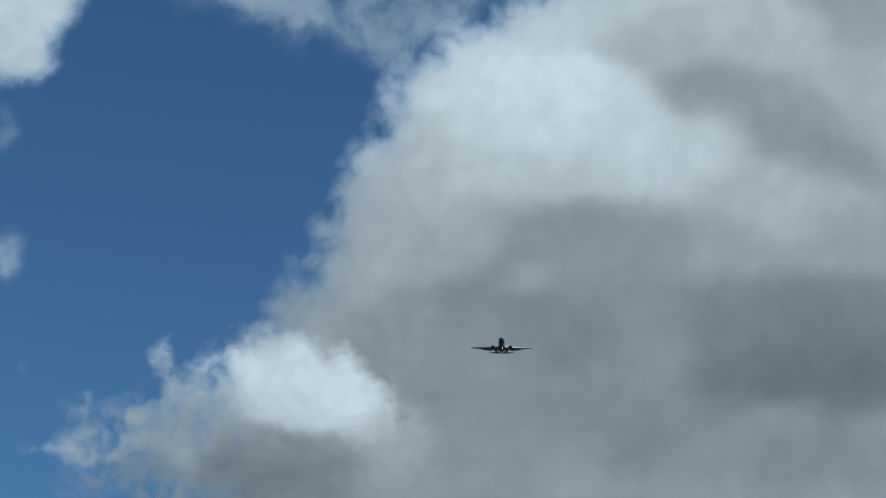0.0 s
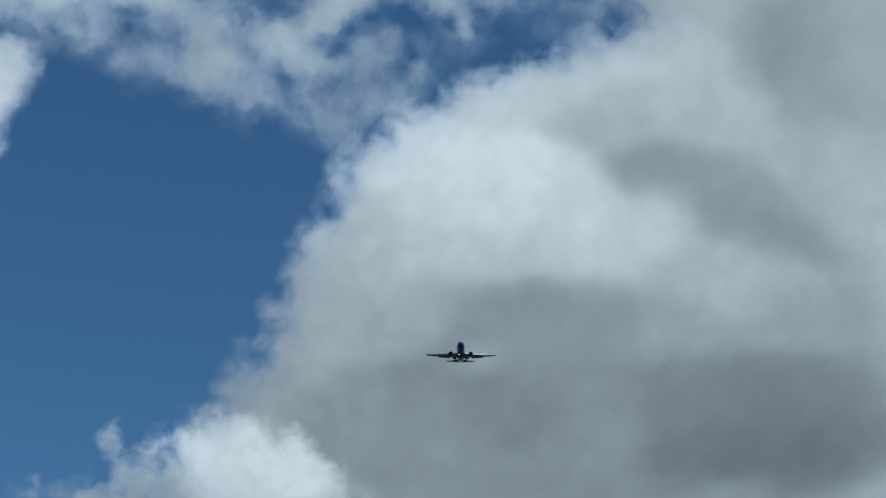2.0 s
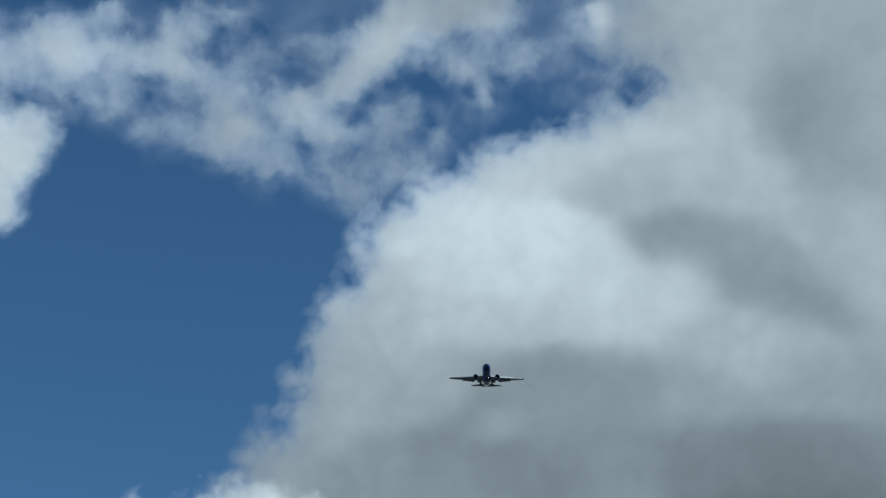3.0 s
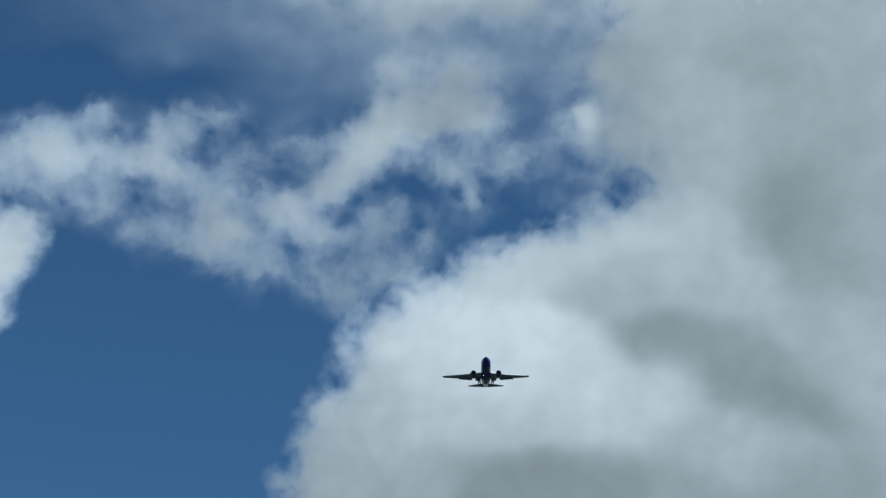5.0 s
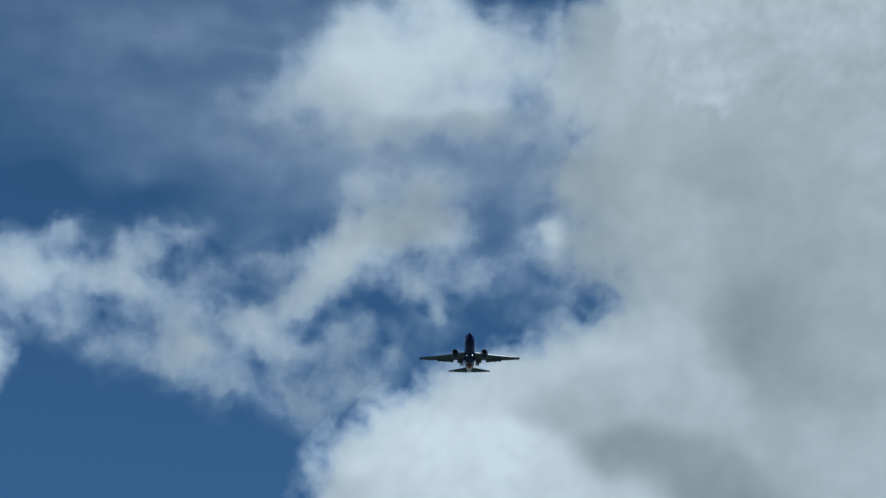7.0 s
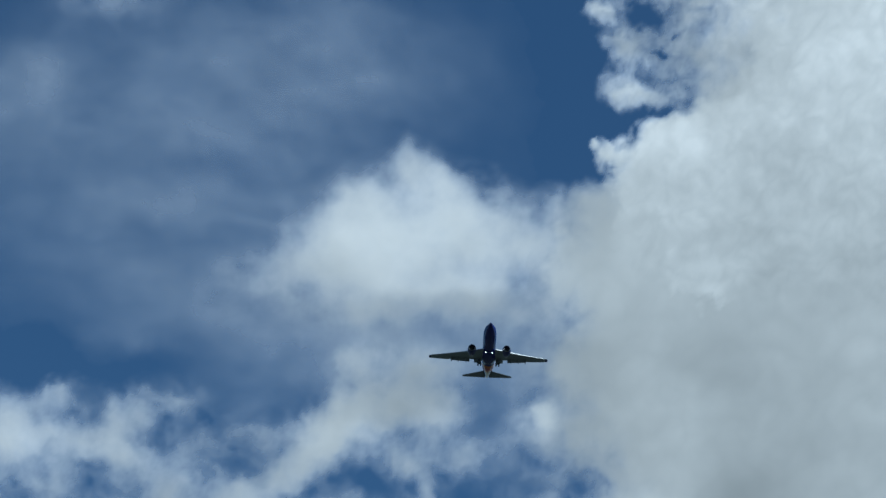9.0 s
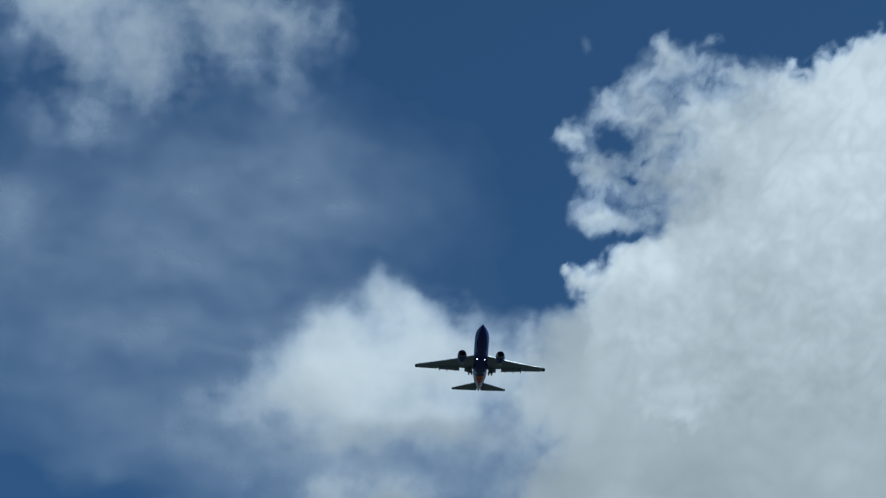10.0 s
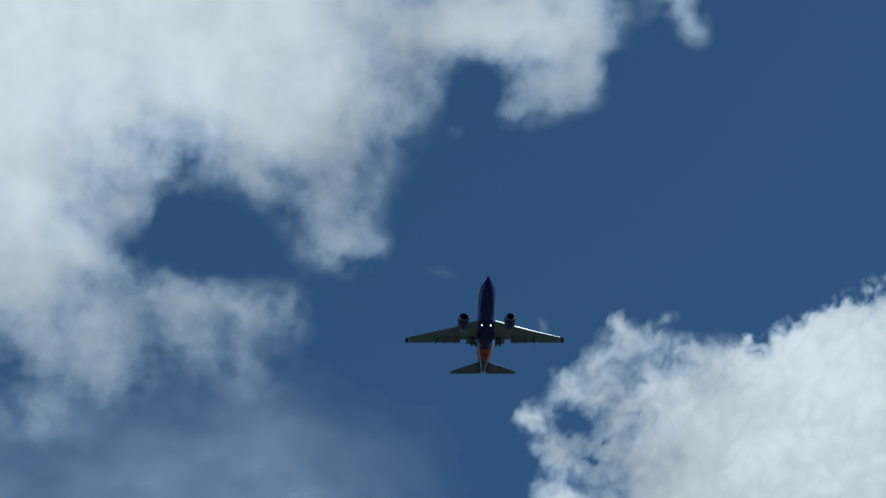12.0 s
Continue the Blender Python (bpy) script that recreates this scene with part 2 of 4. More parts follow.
class Cloud:
    """A cloud made of puffs of vapour and patches of painted shade; angles are degrees of azimuth and elevation from
    the camera, placed to fit its view.
    """

    def __init__(self):
        self.puffs, self.patches = [], []

    def puff(self, *row):
        self.puffs.append(row)

    def shade_patch(self, *row):
        self.patches.append(row)

    def gather(self, rows, a, e):
        total = np.zeros_like(a)
        for az, el, ra, re, turn, w in rows:
            c, s = math.cos(radians(turn)), math.sin(radians(turn))
            x, y = (a - az) * math.cos(radians(el)), e - el
            d = ((x * c + y * s) / ra) ** 2 + ((y * c - x * s) / re) ** 2
            total += w * np.exp(-2.3 * d)
        return total

    def blend_shade(self, base, a, e):
        """Painted shade, deep being its strength in each patch; patches blend softly into their neighbours."""
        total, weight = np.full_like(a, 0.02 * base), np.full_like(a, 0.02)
        for az, el, ra, re, turn, deep in self.patches:
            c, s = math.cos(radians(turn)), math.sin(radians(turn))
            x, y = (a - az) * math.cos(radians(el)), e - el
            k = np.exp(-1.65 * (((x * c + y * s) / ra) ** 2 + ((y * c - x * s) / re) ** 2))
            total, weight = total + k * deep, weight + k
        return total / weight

    def gather_all(self, name, label, seed, soft, base, fray, curl, grain=1.6, streak=1.0, lace=0.35, mottle=1.0, rough=0.5, rim=0.035):
        """soft: width of the edge; fray: how torn; curl: how far the puffs are stirred; grain: size of the lumps in
        degrees;
        lace: small tendrils, or round heaps where negative; mottle: unevenness of the painted shade; rough: weight of
        the finest tearing; rim: vapour too thin to see."""
        grown = [(p[0], p[1], max(p[2], p[3]) * 1.1 + curl) for p in self.puffs if p[5] > 0]
        i0 = np.searchsorted(AZ, min(p[0] - 1.5 * p[2] / math.cos(radians(p[1])) for p in grown))
        i1 = np.searchsorted(AZ, max(p[0] + 1.5 * p[2] / math.cos(radians(p[1])) for p in grown))
        j0, j1 = np.searchsorted(EL, min(p[1] - 1.5 * p[2] for p in grown)), np.searchsorted(EL, max(p[1] + 1.5 * p[2] for p in grown))
        box = np.s_[i0:i1, j0:j1]
        a, e = np.meshgrid(AZ[i0:i1], EL[j0:j1], indexing="ij")
        n = a * np.cos(np.radians(e))         # degrees of arc across
        wa = a + curl * (2.4 * turbulence(n, e, grain, 5, seed, rough=rough) + 1.1 * lace * turbulence(n, e, grain * 0.3, 3, seed + 10))
        we = e + curl * (2.4 * turbulence(n, e, grain, 5, seed + 20, rough=rough) + 1.1 * lace * turbulence(n, e, grain * 0.3, 3, seed + 30))
        patch_a, patch_e = 0.45 * a + 0.55 * wa, 0.45 * e + 0.55 * we
        mass = self.gather(self.puffs, wa, we)
        arc = wa * np.cos(np.radians(e))
        torn = turbulence(n / streak + 0.3 * arc, e + 0.3 * we, grain * 1.2, 6, seed + 40, rough=rough)
        heaps = turbulence(arc, we, grain * 0.5, 5, seed + 60, billow=True, rough=rough) - 0.42
        rolls = turbulence(0.5 * (n + arc), patch_e, grain * 0.9, 3, seed + 90)
        domes = turbulence(arc, we, grain * 0.6, 3, seed + 60, billow=True, rough=0.4) - 0.42
        broad = turbulence(n, e, grain * 1.6, 3, seed + 80)
        inside = np.clip((mass - 0.5 * rim) * 4, 0, 1)
        mass = mass + inside * fray * (1.4 * torn + lace * heaps)
        cover = 1 - np.exp(-2.2 * (np.clip(mass - rim, 0, None) / soft) ** 1.3)
        # grey hollows and creases between heaps are shade put into the colour
        painted_shade = self.blend_shade(base, patch_a, patch_e) + mottle * (0.12 * broad + 0.09 * rolls - 0.12 * lace * domes)
        OWNER[box] = np.where(cover > np.maximum(0.5 * COVER[box], 0.012), len(CLOUDS), OWNER[box])
        PAINTED_SHADE[box] = np.where(COVER[box] > 0.01, PAINTED_SHADE[box] * (1 - cover) + painted_shade * cover, painted_shade)
        COVER[box] = 1 - (1 - COVER[box]) * (1 - cover)
        CLOUDS.append((name, label))


def build_clouds():
    """One skin of vapour in the sky, cut into its clouds."""
    a, e = np.meshgrid(AZ, EL, indexing="ij")
    swell = 6 * turbulence(a, e, 5.0, 2, 5) + 0.8 * turbulence(a, e, 1.6, 2, 9)
    heap = COVER
    for axis in (0, 1):                       # thick in the middle, thin at the rims
        for _ in range(2):
            run = np.cumsum(np.pad(heap, [(31, 30) if k == axis else (0, 0) for k in (0, 1)], mode="edge"), axis)
            heap = (np.take(run, np.arange(60, run.shape[axis]), axis) - np.take(run, np.arange(run.shape[axis] - 60), axis)) / 60
    swell += 45 * heap[:a.shape[0], :a.shape[1]] + 2 * COVER * turbulence(a, e, 1.7, 2, 77, billow=True)
    ar, er = np.radians(a), np.radians(e)
    r = SKIN / np.cos(ar + radians(FACING)) - swell
    co = np.stack([r * np.sin(ar), r * np.cos(ar), r * np.tan(er) + EYE[2]], -1).reshape(-1, 3)
    idx = np.arange(a.size).reshape(a.shape)
    quads = np.stack([idx[:-1, :-1], idx[1:, :-1], idx[1:, 1:], idx[:-1, 1:]], -1).reshape(-1, 4)
    c, owner = COVER.ravel(), OWNER.ravel()
    seen = c[quads].max(1) > 0.012
    for k, (name, label) in enumerate(CLOUDS):
        mine = quads[seen & (owner[quads].max(1) == k)]
        used = np.unique(mine)
        remap = np.zeros(a.size, int)
        remap[used] = np.arange(len(used))
        me = bpy.data.meshes.new(name)
        me.from_pydata(co[used].tolist(), [], remap[mine].tolist())
        for key, field in (("cover", c), ("painted_shade", np.clip(PAINTED_SHADE.ravel(), 0, 2))):
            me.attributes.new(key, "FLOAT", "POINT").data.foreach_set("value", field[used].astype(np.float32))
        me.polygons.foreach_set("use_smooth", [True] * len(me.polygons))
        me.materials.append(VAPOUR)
        tagged(new(name, me), label, "cloud", group="clouds in the sky")


cloud = Cloud()
cloud.puff(-0.50, 29.93, 5.52, 0.97, -1, 0.2)
cloud.puff(3.14, 29.16, 3.17, 1.66, -1, 0.28)
cloud.puff(4.67, 28.02, 2.07, 2.07, -1, 0.16)
cloud.puff(-2.36, 28.19, 4.14, 1.66, -1, 0.1)
cloud.puff(-4.82, 30.99, 4.14, 0.97, -1, 0.08)
cloud.puff(-5.88, 33.41, 10.49, 5.24, 1, 0.32)
cloud.puff(-10.11, 35.30, 1.66, 1.52, 1, 0.2)
cloud.puff(-5.51, 30.14, 5.80, 1.79, 1, 0.1)
cloud.puff(0.10, 29.37, 5.80, 1.52, 1, 0.32)
cloud.puff(-3.33, 32.43, 2.21, 0.30, 6, 0.1)
cloud.puff(-5.41, 33.59, 2.48, 0.83, 1, -0.05)
cloud.puff(-5.36, 28.77, 2.07, 0.55, 11, -0.1)
cloud.puff(-9.22, 28.69, 2.07, 0.55, 1, -0.14)
cloud.puff(-2.05, 36.64, 5.93, 3.17, 10, 0.2)
cloud.puff(0.37, 36.02, 3.45, 0.83, 20, 0.08)
cloud.puff(-6.35, 32.56, 2.07, 0.83, -0, 0.08)
cloud.puff(-6.86, 37.84, 4.42, 2.21, -2, 0.08)
cloud.puff(4.29, 41.54, 0.69, 0.34, -2, 0.1)
cloud.puff(7.46, 39.90, 0.22, 0.33, -2, 0.22)
cloud.puff(-0.79, 37.01, 4.42, 1.38, 8, 0.02)
cloud.shade_patch(-5.95, 37.35, 4.14, 2.07, -2, 0.3)
cloud.gather_all("veil_cloud", "thin milky veil of high cloud over blue", 41, 1.25, 0.34, 0.12, 0.3, grain=2.0, streak=3, lace=.15, rough=.55)

cloud = Cloud()
cloud.puff(0.57, 17.38, 6.21, 4.00, 52, 1.2)
cloud.puff(1.53, 20.68, 3.73, 3.45, 51, 1.2)
cloud.puff(6.77, 19.13, 8.28, 6.21, 1, 1.2)
cloud.puff(3.13, 14.36, 8.28, 4.83, 1, 1.2)
cloud.puff(9.45, 14.28, 6.90, 6.21, 1, 1.2)
cloud.puff(-0.69, 13.78, 5.52, 3.31, 21, 1)
cloud.puff(-4.33, 16.44, 1.38, 1.10, 51, 0.18)
cloud.puff(-3.12, 18.75, 1.52, 0.83, 51, 0.12)
cloud.shade_patch(0.92, 22.90, 1.79, 1.10, 1, 0.02)
cloud.shade_patch(3.01, 22.07, 2.07, 1.10, -9, 0.03)
cloud.shade_patch(4.77, 21.09, 2.07, 1.10, -19, 0.1)
cloud.shade_patch(3.15, 20.42, 2.76, 0.69, 1, 0.22)
cloud.shade_patch(-0.96, 20.12, 1.79, 1.24, 51, 0.3)
cloud.shade_patch(-2.10, 18.71, 1.79, 1.10, 51, 0.52)
cloud.shade_patch(-3.22, 17.44, 1.66, 0.97, 51, 0.58)
cloud.shade_patch(0.23, 18.89, 1.93, 0.76, 26, 0.5)
cloud.shade_patch(3.29, 19.11, 2.21, 0.76, 1, 0.78)
cloud.shade_patch(3.14, 16.98, 3.31, 1.24, 1, 0.9)
cloud.shade_patch(2.27, 17.87, 0.58, 0.41, 1, 0.5)
cloud.shade_patch(-0.45, 16.12, 2.35, 1.10, 1, 0.78)
cloud.shade_patch(5.02, 18.06, 1.24, 1.66, 1, 0.72)
cloud.shade_patch(5.71, 16.13, 0.76, 1.52, 1, 0.7)
cloud.shade_patch(6.76, 21.33, 1.10, 0.97, 31, 0.2)
cloud.shade_patch(6.78, 22.42, 0.97, 0.69, -9, 0.78)
cloud.shade_patch(5.70, 23.82, 1.24, 0.69, 1, 0.42)
cloud.shade_patch(3.16, 24.13, 1.79, 0.55, 16, 0.15)
cloud.shade_patch(7.93, 23.75, 1.79, 0.83, 1, 0.38)
cloud.shade_patch(8.75, 22.01, 1.79, 0.76, -19, 0.68)
cloud.shade_patch(9.15, 21.04, 1.79, 0.62, -24, 0.74)
cloud.shade_patch(10.53, 22.81, 1.24, 1.24, 1, 0.42)
cloud.shade_patch(8.09, 19.78, 1.66, 0.83, -19, 0.4)
cloud.shade_patch(9.39, 20.01, 1.10, 0.69, -19, 0.38)
cloud.shade_patch(10.33, 18.61, 1.38, 0.83, 1, 0.6)
cloud.shade_patch(7.47, 18.43, 1.52, 0.83, 1, 0.6)
cloud.shade_patch(8.85, 16.89, 2.35, 1.10, 1, 0.98)
cloud.shade_patch(8.80, 15.66, 2.62, 0.97, 1, 1.22)
cloud.shade_patch(7.29, 16.93, 0.69, 1.24, 1, 0.92)
cloud.shade_patch(3.84, 14.57, 3.45, 0.69, 1, 0.85)
cloud.shade_patch(8.20, 14.31, 1.24, 0.41, 16, 0.74)
cloud.shade_patch(9.41, 13.47, 1.93, 0.69, 1, 0.85)
cloud.shade_patch(5.24, 13.74, 1.66, 0.55, 1, 0.92)
cloud.shade_patch(6.63, 13.25, 1.38, 0.69, 1, 0.74)
cloud.shade_patch(3.13, 13.27, 1.24, 0.69, 1, 0.68)
cloud.shade_patch(1.29, 14.08, 1.38, 0.83, 1, 0.72)
cloud.shade_patch(0.59, 13.12, 1.66, 0.69, 1, 0.74)
cloud.shade_patch(5.89, 10.95, 6.90, 1.24, 1, 0.8)
cloud.shade_patch(-1.06, 10.91, 5.52, 1.24, 1, 0.8)
cloud.puff(4.36, 22.08, 4.55, 3.24, 19, 1.2)
cloud.puff(5.39, 23.92, 2.76, 1.66, 19, 0.4)
cloud.puff(7.59, 23.02, 3.45, 2.76, -0, 1.2)
cloud.puff(12.13, 24.26, 4.55, 6.90, -0, 1.2)
cloud.puff(11.78, 28.80, 3.45, 4.42, -0, 1)
cloud.puff(8.33, 27.93, 3.17, 3.31, -0, 0.22)
cloud.shade_patch(8.16, 25.05, 1.52, 1.10, -0, 0.24)
cloud.shade_patch(9.12, 23.63, 1.66, 0.83, -30, 0.26)
cloud.shade_patch(4.97, 24.89, 1.10, 0.69, 20, 0.22)
cloud.shade_patch(5.68, 23.70, 0.69, 0.76, 30, 0.42)
cloud.shade_patch(10.29, 25.42, 1.38, 1.52, -0, 0.78)
cloud.shade_patch(11.99, 26.05, 1.24, 2.76, -0, 0.48)
cloud.shade_patch(11.06, 23.79, 1.38, 0.83, -0, 0.58)
cloud.shade_patch(11.79, 22.11, 1.10, 1.24, -0, 0.36)
cloud.shade_patch(7.69, 27.68, 1.66, 1.66, -0, 0.45)
cloud.shade_patch(9.96, 29.13, 1.38, 0.83, -0, 0.58)
cloud.shade_patch(11.84, 29.47, 1.52, 1.38, -0, 0.42)
cloud.shade_patch(7.69, 30.42, 1.66, 0.83, -0, 0.36)
cloud.shade_patch(8.95, 28.03, 0.83, 0.97, -0, 0.42)
cloud.puff(12.65, 30.14, 4.14, 4.83, -1, 1.2)
cloud.puff(8.04, 31.72, 3.59, 2.35, -1, 0.55)
cloud.puff(7.79, 28.02, 2.35, 1.79, -1, 0.08)
cloud.shade_patch(10.20, 28.97, 1.52, 0.83, -21, 0.57)
cloud.shade_patch(11.71, 28.58, 1.66, 0.83, -1, 0.55)
cloud.shade_patch(7.63, 27.89, 1.66, 1.38, -1, 0.45)
cloud.shade_patch(7.72, 31.73, 1.93, 0.97, -1, 0.3)
cloud.shade_patch(11.95, 30.89, 2.07, 1.38, -1, 0.42)
cloud.shade_patch(13.34, 29.39, 0.83, 2.07, -1, 0.33)
cloud.puff(11.61, 29.58, 5.52, 4.83, 1, 1.2)
cloud.puff(10.19, 32.11, 3.45, 2.76, 1, 1.2)
cloud.puff(8.93, 31.06, 2.35, 2.42, 1, 0.8)
cloud.puff(7.99, 29.02, 3.04, 2.62, 1, 0.3)
cloud.puff(13.04, 33.60, 4.14, 4.14, 1, 1.2)
cloud.puff(12.95, 27.06, 4.14, 4.14, 1, 1.2)
cloud.shade_patch(6.39, 32.07, 0.62, 0.97, 1, 0.46)
cloud.shade_patch(8.08, 31.77, 0.97, 1.10, 1, 0.3)
cloud.shade_patch(11.12, 31.66, 2.76, 1.66, 1, 0.3)
cloud.shade_patch(8.82, 30.24, 1.66, 1.10, 1, 0.35)
cloud.shade_patch(11.45, 29.59, 2.07, 1.38, 1, 0.5)
cloud.shade_patch(13.46, 32.89, 1.10, 1.66, 1, 0.16)
cloud.shade_patch(10.23, 27.18, 1.79, 1.24, 1, 0.48)
cloud.shade_patch(12.48, 26.81, 1.79, 1.66, 1, 0.48)
cloud.shade_patch(6.87, 28.08, 1.66, 1.66, 1, 0.44)
cloud.shade_patch(7.91, 26.56, 1.66, 0.83, 1, 0.36)
cloud.shade_patch(13.86, 28.77, 1.10, 2.76, 1, 0.4)
cloud.gather_all("cumulus_bank", "broad grey and white cumulus bank with shaded folds", 11, 0.36, 0.33, 0.25, 0.11, grain=1.4, lace=-.5, mottle=.85, rough=.46, rim=.2)

cloud = Cloud()
cloud.puff(-3.72, 15.36, 2.21, 1.17, -9, 0.9)
cloud.puff(-4.88, 15.80, 1.03, 1.03, 51, 0.75)
cloud.puff(-2.72, 15.11, 1.66, 1.10, -19, 0.8)
cloud.puff(-3.12, 14.41, 2.35, 0.97, -9, 0.7)
cloud.puff(-1.13, 14.19, 1.31, 0.83, 1, 0.5)
cloud.puff(-6.25, 14.86, 1.52, 0.83, 1, 0.5)
cloud.puff(-6.49, 15.26, 0.83, 0.48, 21, 0.35)
cloud.puff(-7.04, 15.64, 0.41, 0.83, 11, 0.42)
cloud.puff(-7.46, 14.33, 0.69, 0.30, 21, 0.3)
cloud.puff(-8.89, 14.46, 1.24, 0.50, 1, 0.26)
cloud.puff(-8.92, 14.87, 0.28, 0.41, 1, 0.15)
cloud.puff(-9.24, 13.36, 1.93, 0.25, 1, 0.26)
cloud.puff(-7.86, 13.56, 2.21, 0.83, 1, 0.36)
cloud.puff(-6.18, 13.49, 2.76, 1.38, 1, 0.5)
cloud.puff(-4.21, 13.15, 3.17, 1.52, 1, 0.9)
cloud.puff(-1.81, 13.21, 2.21, 1.24, 1, 0.6)
cloud.puff(-8.36, 12.59, 1.93, 0.69, 1, 0.2)
cloud.puff(-10.55, 15.32, 0.69, 1.24, 1, 0.12)
cloud.puff(-4.15, 11.79, 5.52, 1.10, 1, 0.5)
cloud.shade_patch(-3.73, 15.50, 1.66, 0.83, -9, 0)
cloud.shade_patch(-4.75, 16.01, 0.69, 0.55, 41, 0.08)
cloud.shade_patch(-2.56, 14.70, 1.38, 0.55, -19, 0.06)
cloud.shade_patch(-3.69, 14.47, 1.10, 0.39, -14, 0.1)
cloud.shade_patch(-1.98, 14.24, 0.97, 0.36, -19, 0.12)
cloud.shade_patch(-0.70, 13.85, 0.97, 0.48, 1, 0.35)
cloud.shade_patch(-6.26, 14.99, 1.24, 0.55, 1, 0.35)
cloud.shade_patch(-7.00, 15.65, 0.41, 0.69, 1, 0.3)
cloud.shade_patch(-6.36, 14.17, 1.24, 0.55, 1, 0.62)
cloud.shade_patch(-7.89, 13.97, 1.24, 0.69, 1, 0.5)
cloud.shade_patch(-3.94, 13.71, 1.52, 0.44, 1, 0.85)
cloud.shade_patch(-4.62, 12.93, 2.07, 0.69, 1, 1.05)
cloud.shade_patch(-2.80, 13.19, 1.24, 0.55, 1, 0.95)
cloud.shade_patch(-6.44, 13.07, 0.41, 0.69, 1, 0.55)
cloud.shade_patch(-7.55, 12.89, 1.10, 0.69, 1, 0.8)
cloud.shade_patch(-1.68, 13.49, 1.10, 0.83, 1, 0.58)
cloud.shade_patch(-0.26, 13.24, 1.10, 0.83, 1, 0.62)
cloud.shade_patch(-9.25, 13.49, 1.66, 0.41, 1, 0.38)
cloud.gather_all("low_cumulus", "small bright cumulus heap with a grey underside", 23, 0.68, 0.3, 0.42, 0.16, grain=1.0, lace=-.6, mottle=1.0, rough=.48, rim=.1)

cloud = Cloud()
cloud.puff(-9.03, 26.79, 1.86, 1.03, -1, 0.55)
cloud.puff(-9.90, 26.46, 1.52, 1.10, -1, 0.48)
cloud.puff(-8.35, 27.66, 1.10, 0.41, 19, 0.35)
cloud.puff(-6.49, 27.35, 1.66, 0.69, 9, 0.45)
cloud.puff(-5.45, 27.95, 0.83, 0.41, -1, 0.25)
cloud.puff(-6.91, 26.65, 2.07, 0.69, -11, 0.5)
cloud.puff(-5.34, 25.76, 1.79, 0.76, -36, 0.65)
cloud.puff(-4.85, 24.95, 1.38, 0.62, -21, 0.5)
cloud.puff(-3.21, 25.55, 1.52, 0.62, -16, 0.6)
cloud.puff(-2.43, 25.02, 1.10, 0.48, -1, 0.4)
cloud.puff(-1.70, 26.27, 1.52, 0.69, 39, 0.6)
cloud.puff(-0.94, 27.24, 1.52, 0.76, 39, 0.65)
cloud.puff(0.14, 27.80, 1.66, 0.83, 29, 0.55)
cloud.puff(1.08, 28.21, 1.52, 0.83, 9, 0.5)
cloud.puff(1.08, 28.49, 2.35, 1.52, -1, 0.3)
cloud.puff(-1.40, 26.82, 2.07, 0.83, 39, 0.2)
cloud.puff(2.17, 27.65, 0.83, 1.10, -1, 0.5)
cloud.puff(1.38, 26.69, 0.97, 0.55, -21, 0.5)
cloud.puff(1.96, 26.07, 0.44, 0.69, 9, 0.45)
cloud.puff(3.08, 26.81, 0.83, 0.55, 29, 0.4)
cloud.puff(-2.33, 27.22, 1.66, 0.41, 19, 0.3)
cloud.puff(-0.18, 28.90, 0.83, 0.83, -1, 0.3)
cloud.puff(1.56, 29.04, 1.24, 0.69, -1, 0.3)
cloud.puff(-0.46, 25.32, 0.83, 0.83, -31, 0.35)
cloud.puff(0.15, 24.49, 0.83, 0.69, -21, 0.3)
cloud.puff(0.61, 24.90, 0.69, 0.83, -1, 0.25)
cloud.puff(-0.76, 24.21, 0.97, 0.83, -1, 0.3)
cloud.puff(-1.04, 23.11, 0.83, 0.69, -1, 0.25)
cloud.puff(-0.59, 22.56, 0.34, 0.69, -1, 0.3)
cloud.puff(-1.50, 23.79, 0.83, 0.83, -1, 0.15)
cloud.puff(-3.77, 24.30, 1.66, 0.55, -1, 0.2)
cloud.puff(-6.05, 24.91, 1.24, 0.55, -31, 0.3)
cloud.puff(-8.34, 25.61, 1.79, 0.69, -1, 0.4)
cloud.puff(-7.09, 24.86, 0.55, 0.41, -1, 0.2)
cloud.puff(4.98, 27.76, 0.58, 0.44, -21, 0.6)
cloud.puff(4.97, 27.59, 1.24, 0.97, -1, 0.2)
cloud.puff(6.08, 28.10, 1.66, 2.35, -1, 0.42)
cloud.puff(6.78, 26.69, 1.24, 1.10, -1, 0.3)
cloud.puff(5.68, 29.50, 1.66, 1.10, -1, 0.2)
cloud.puff(-4.69, 28.12, 0.97, 0.69, -1, 0.15)
cloud.puff(-3.86, 26.77, 4.14, 1.66, -1, 0.2)
cloud.puff(1.54, 27.25, 2.76, 2.21, -1, 0.15)
cloud.puff(-3.02, 24.45, 3.45, 1.38, -1, 0.12)
cloud.puff(4.30, 26.23, 1.66, 1.10, -1, 0.12)
cloud.puff(5.46, 28.13, 1.66, 2.07, -1, 0.2)
cloud.puff(0.30, 26.15, 0.83, 0.55, -41, -0.22)
cloud.puff(-2.92, 26.25, 0.83, 0.34, -1, -0.12)
cloud.puff(-12.11, 26.28, 2.76, 1.24, -1, 0.5)
cloud.puff(-5.27, 24.39, 4.14, 1.10, -11, 0.1)
cloud.puff(-1.96, 23.92, 2.76, 1.24, -21, 0.13)
cloud.puff(0.76, 25.87, 1.79, 1.10, -1, 0.13)
cloud.shade_patch(-9.03, 26.79, 1.66, 0.83, -1, 0.16)
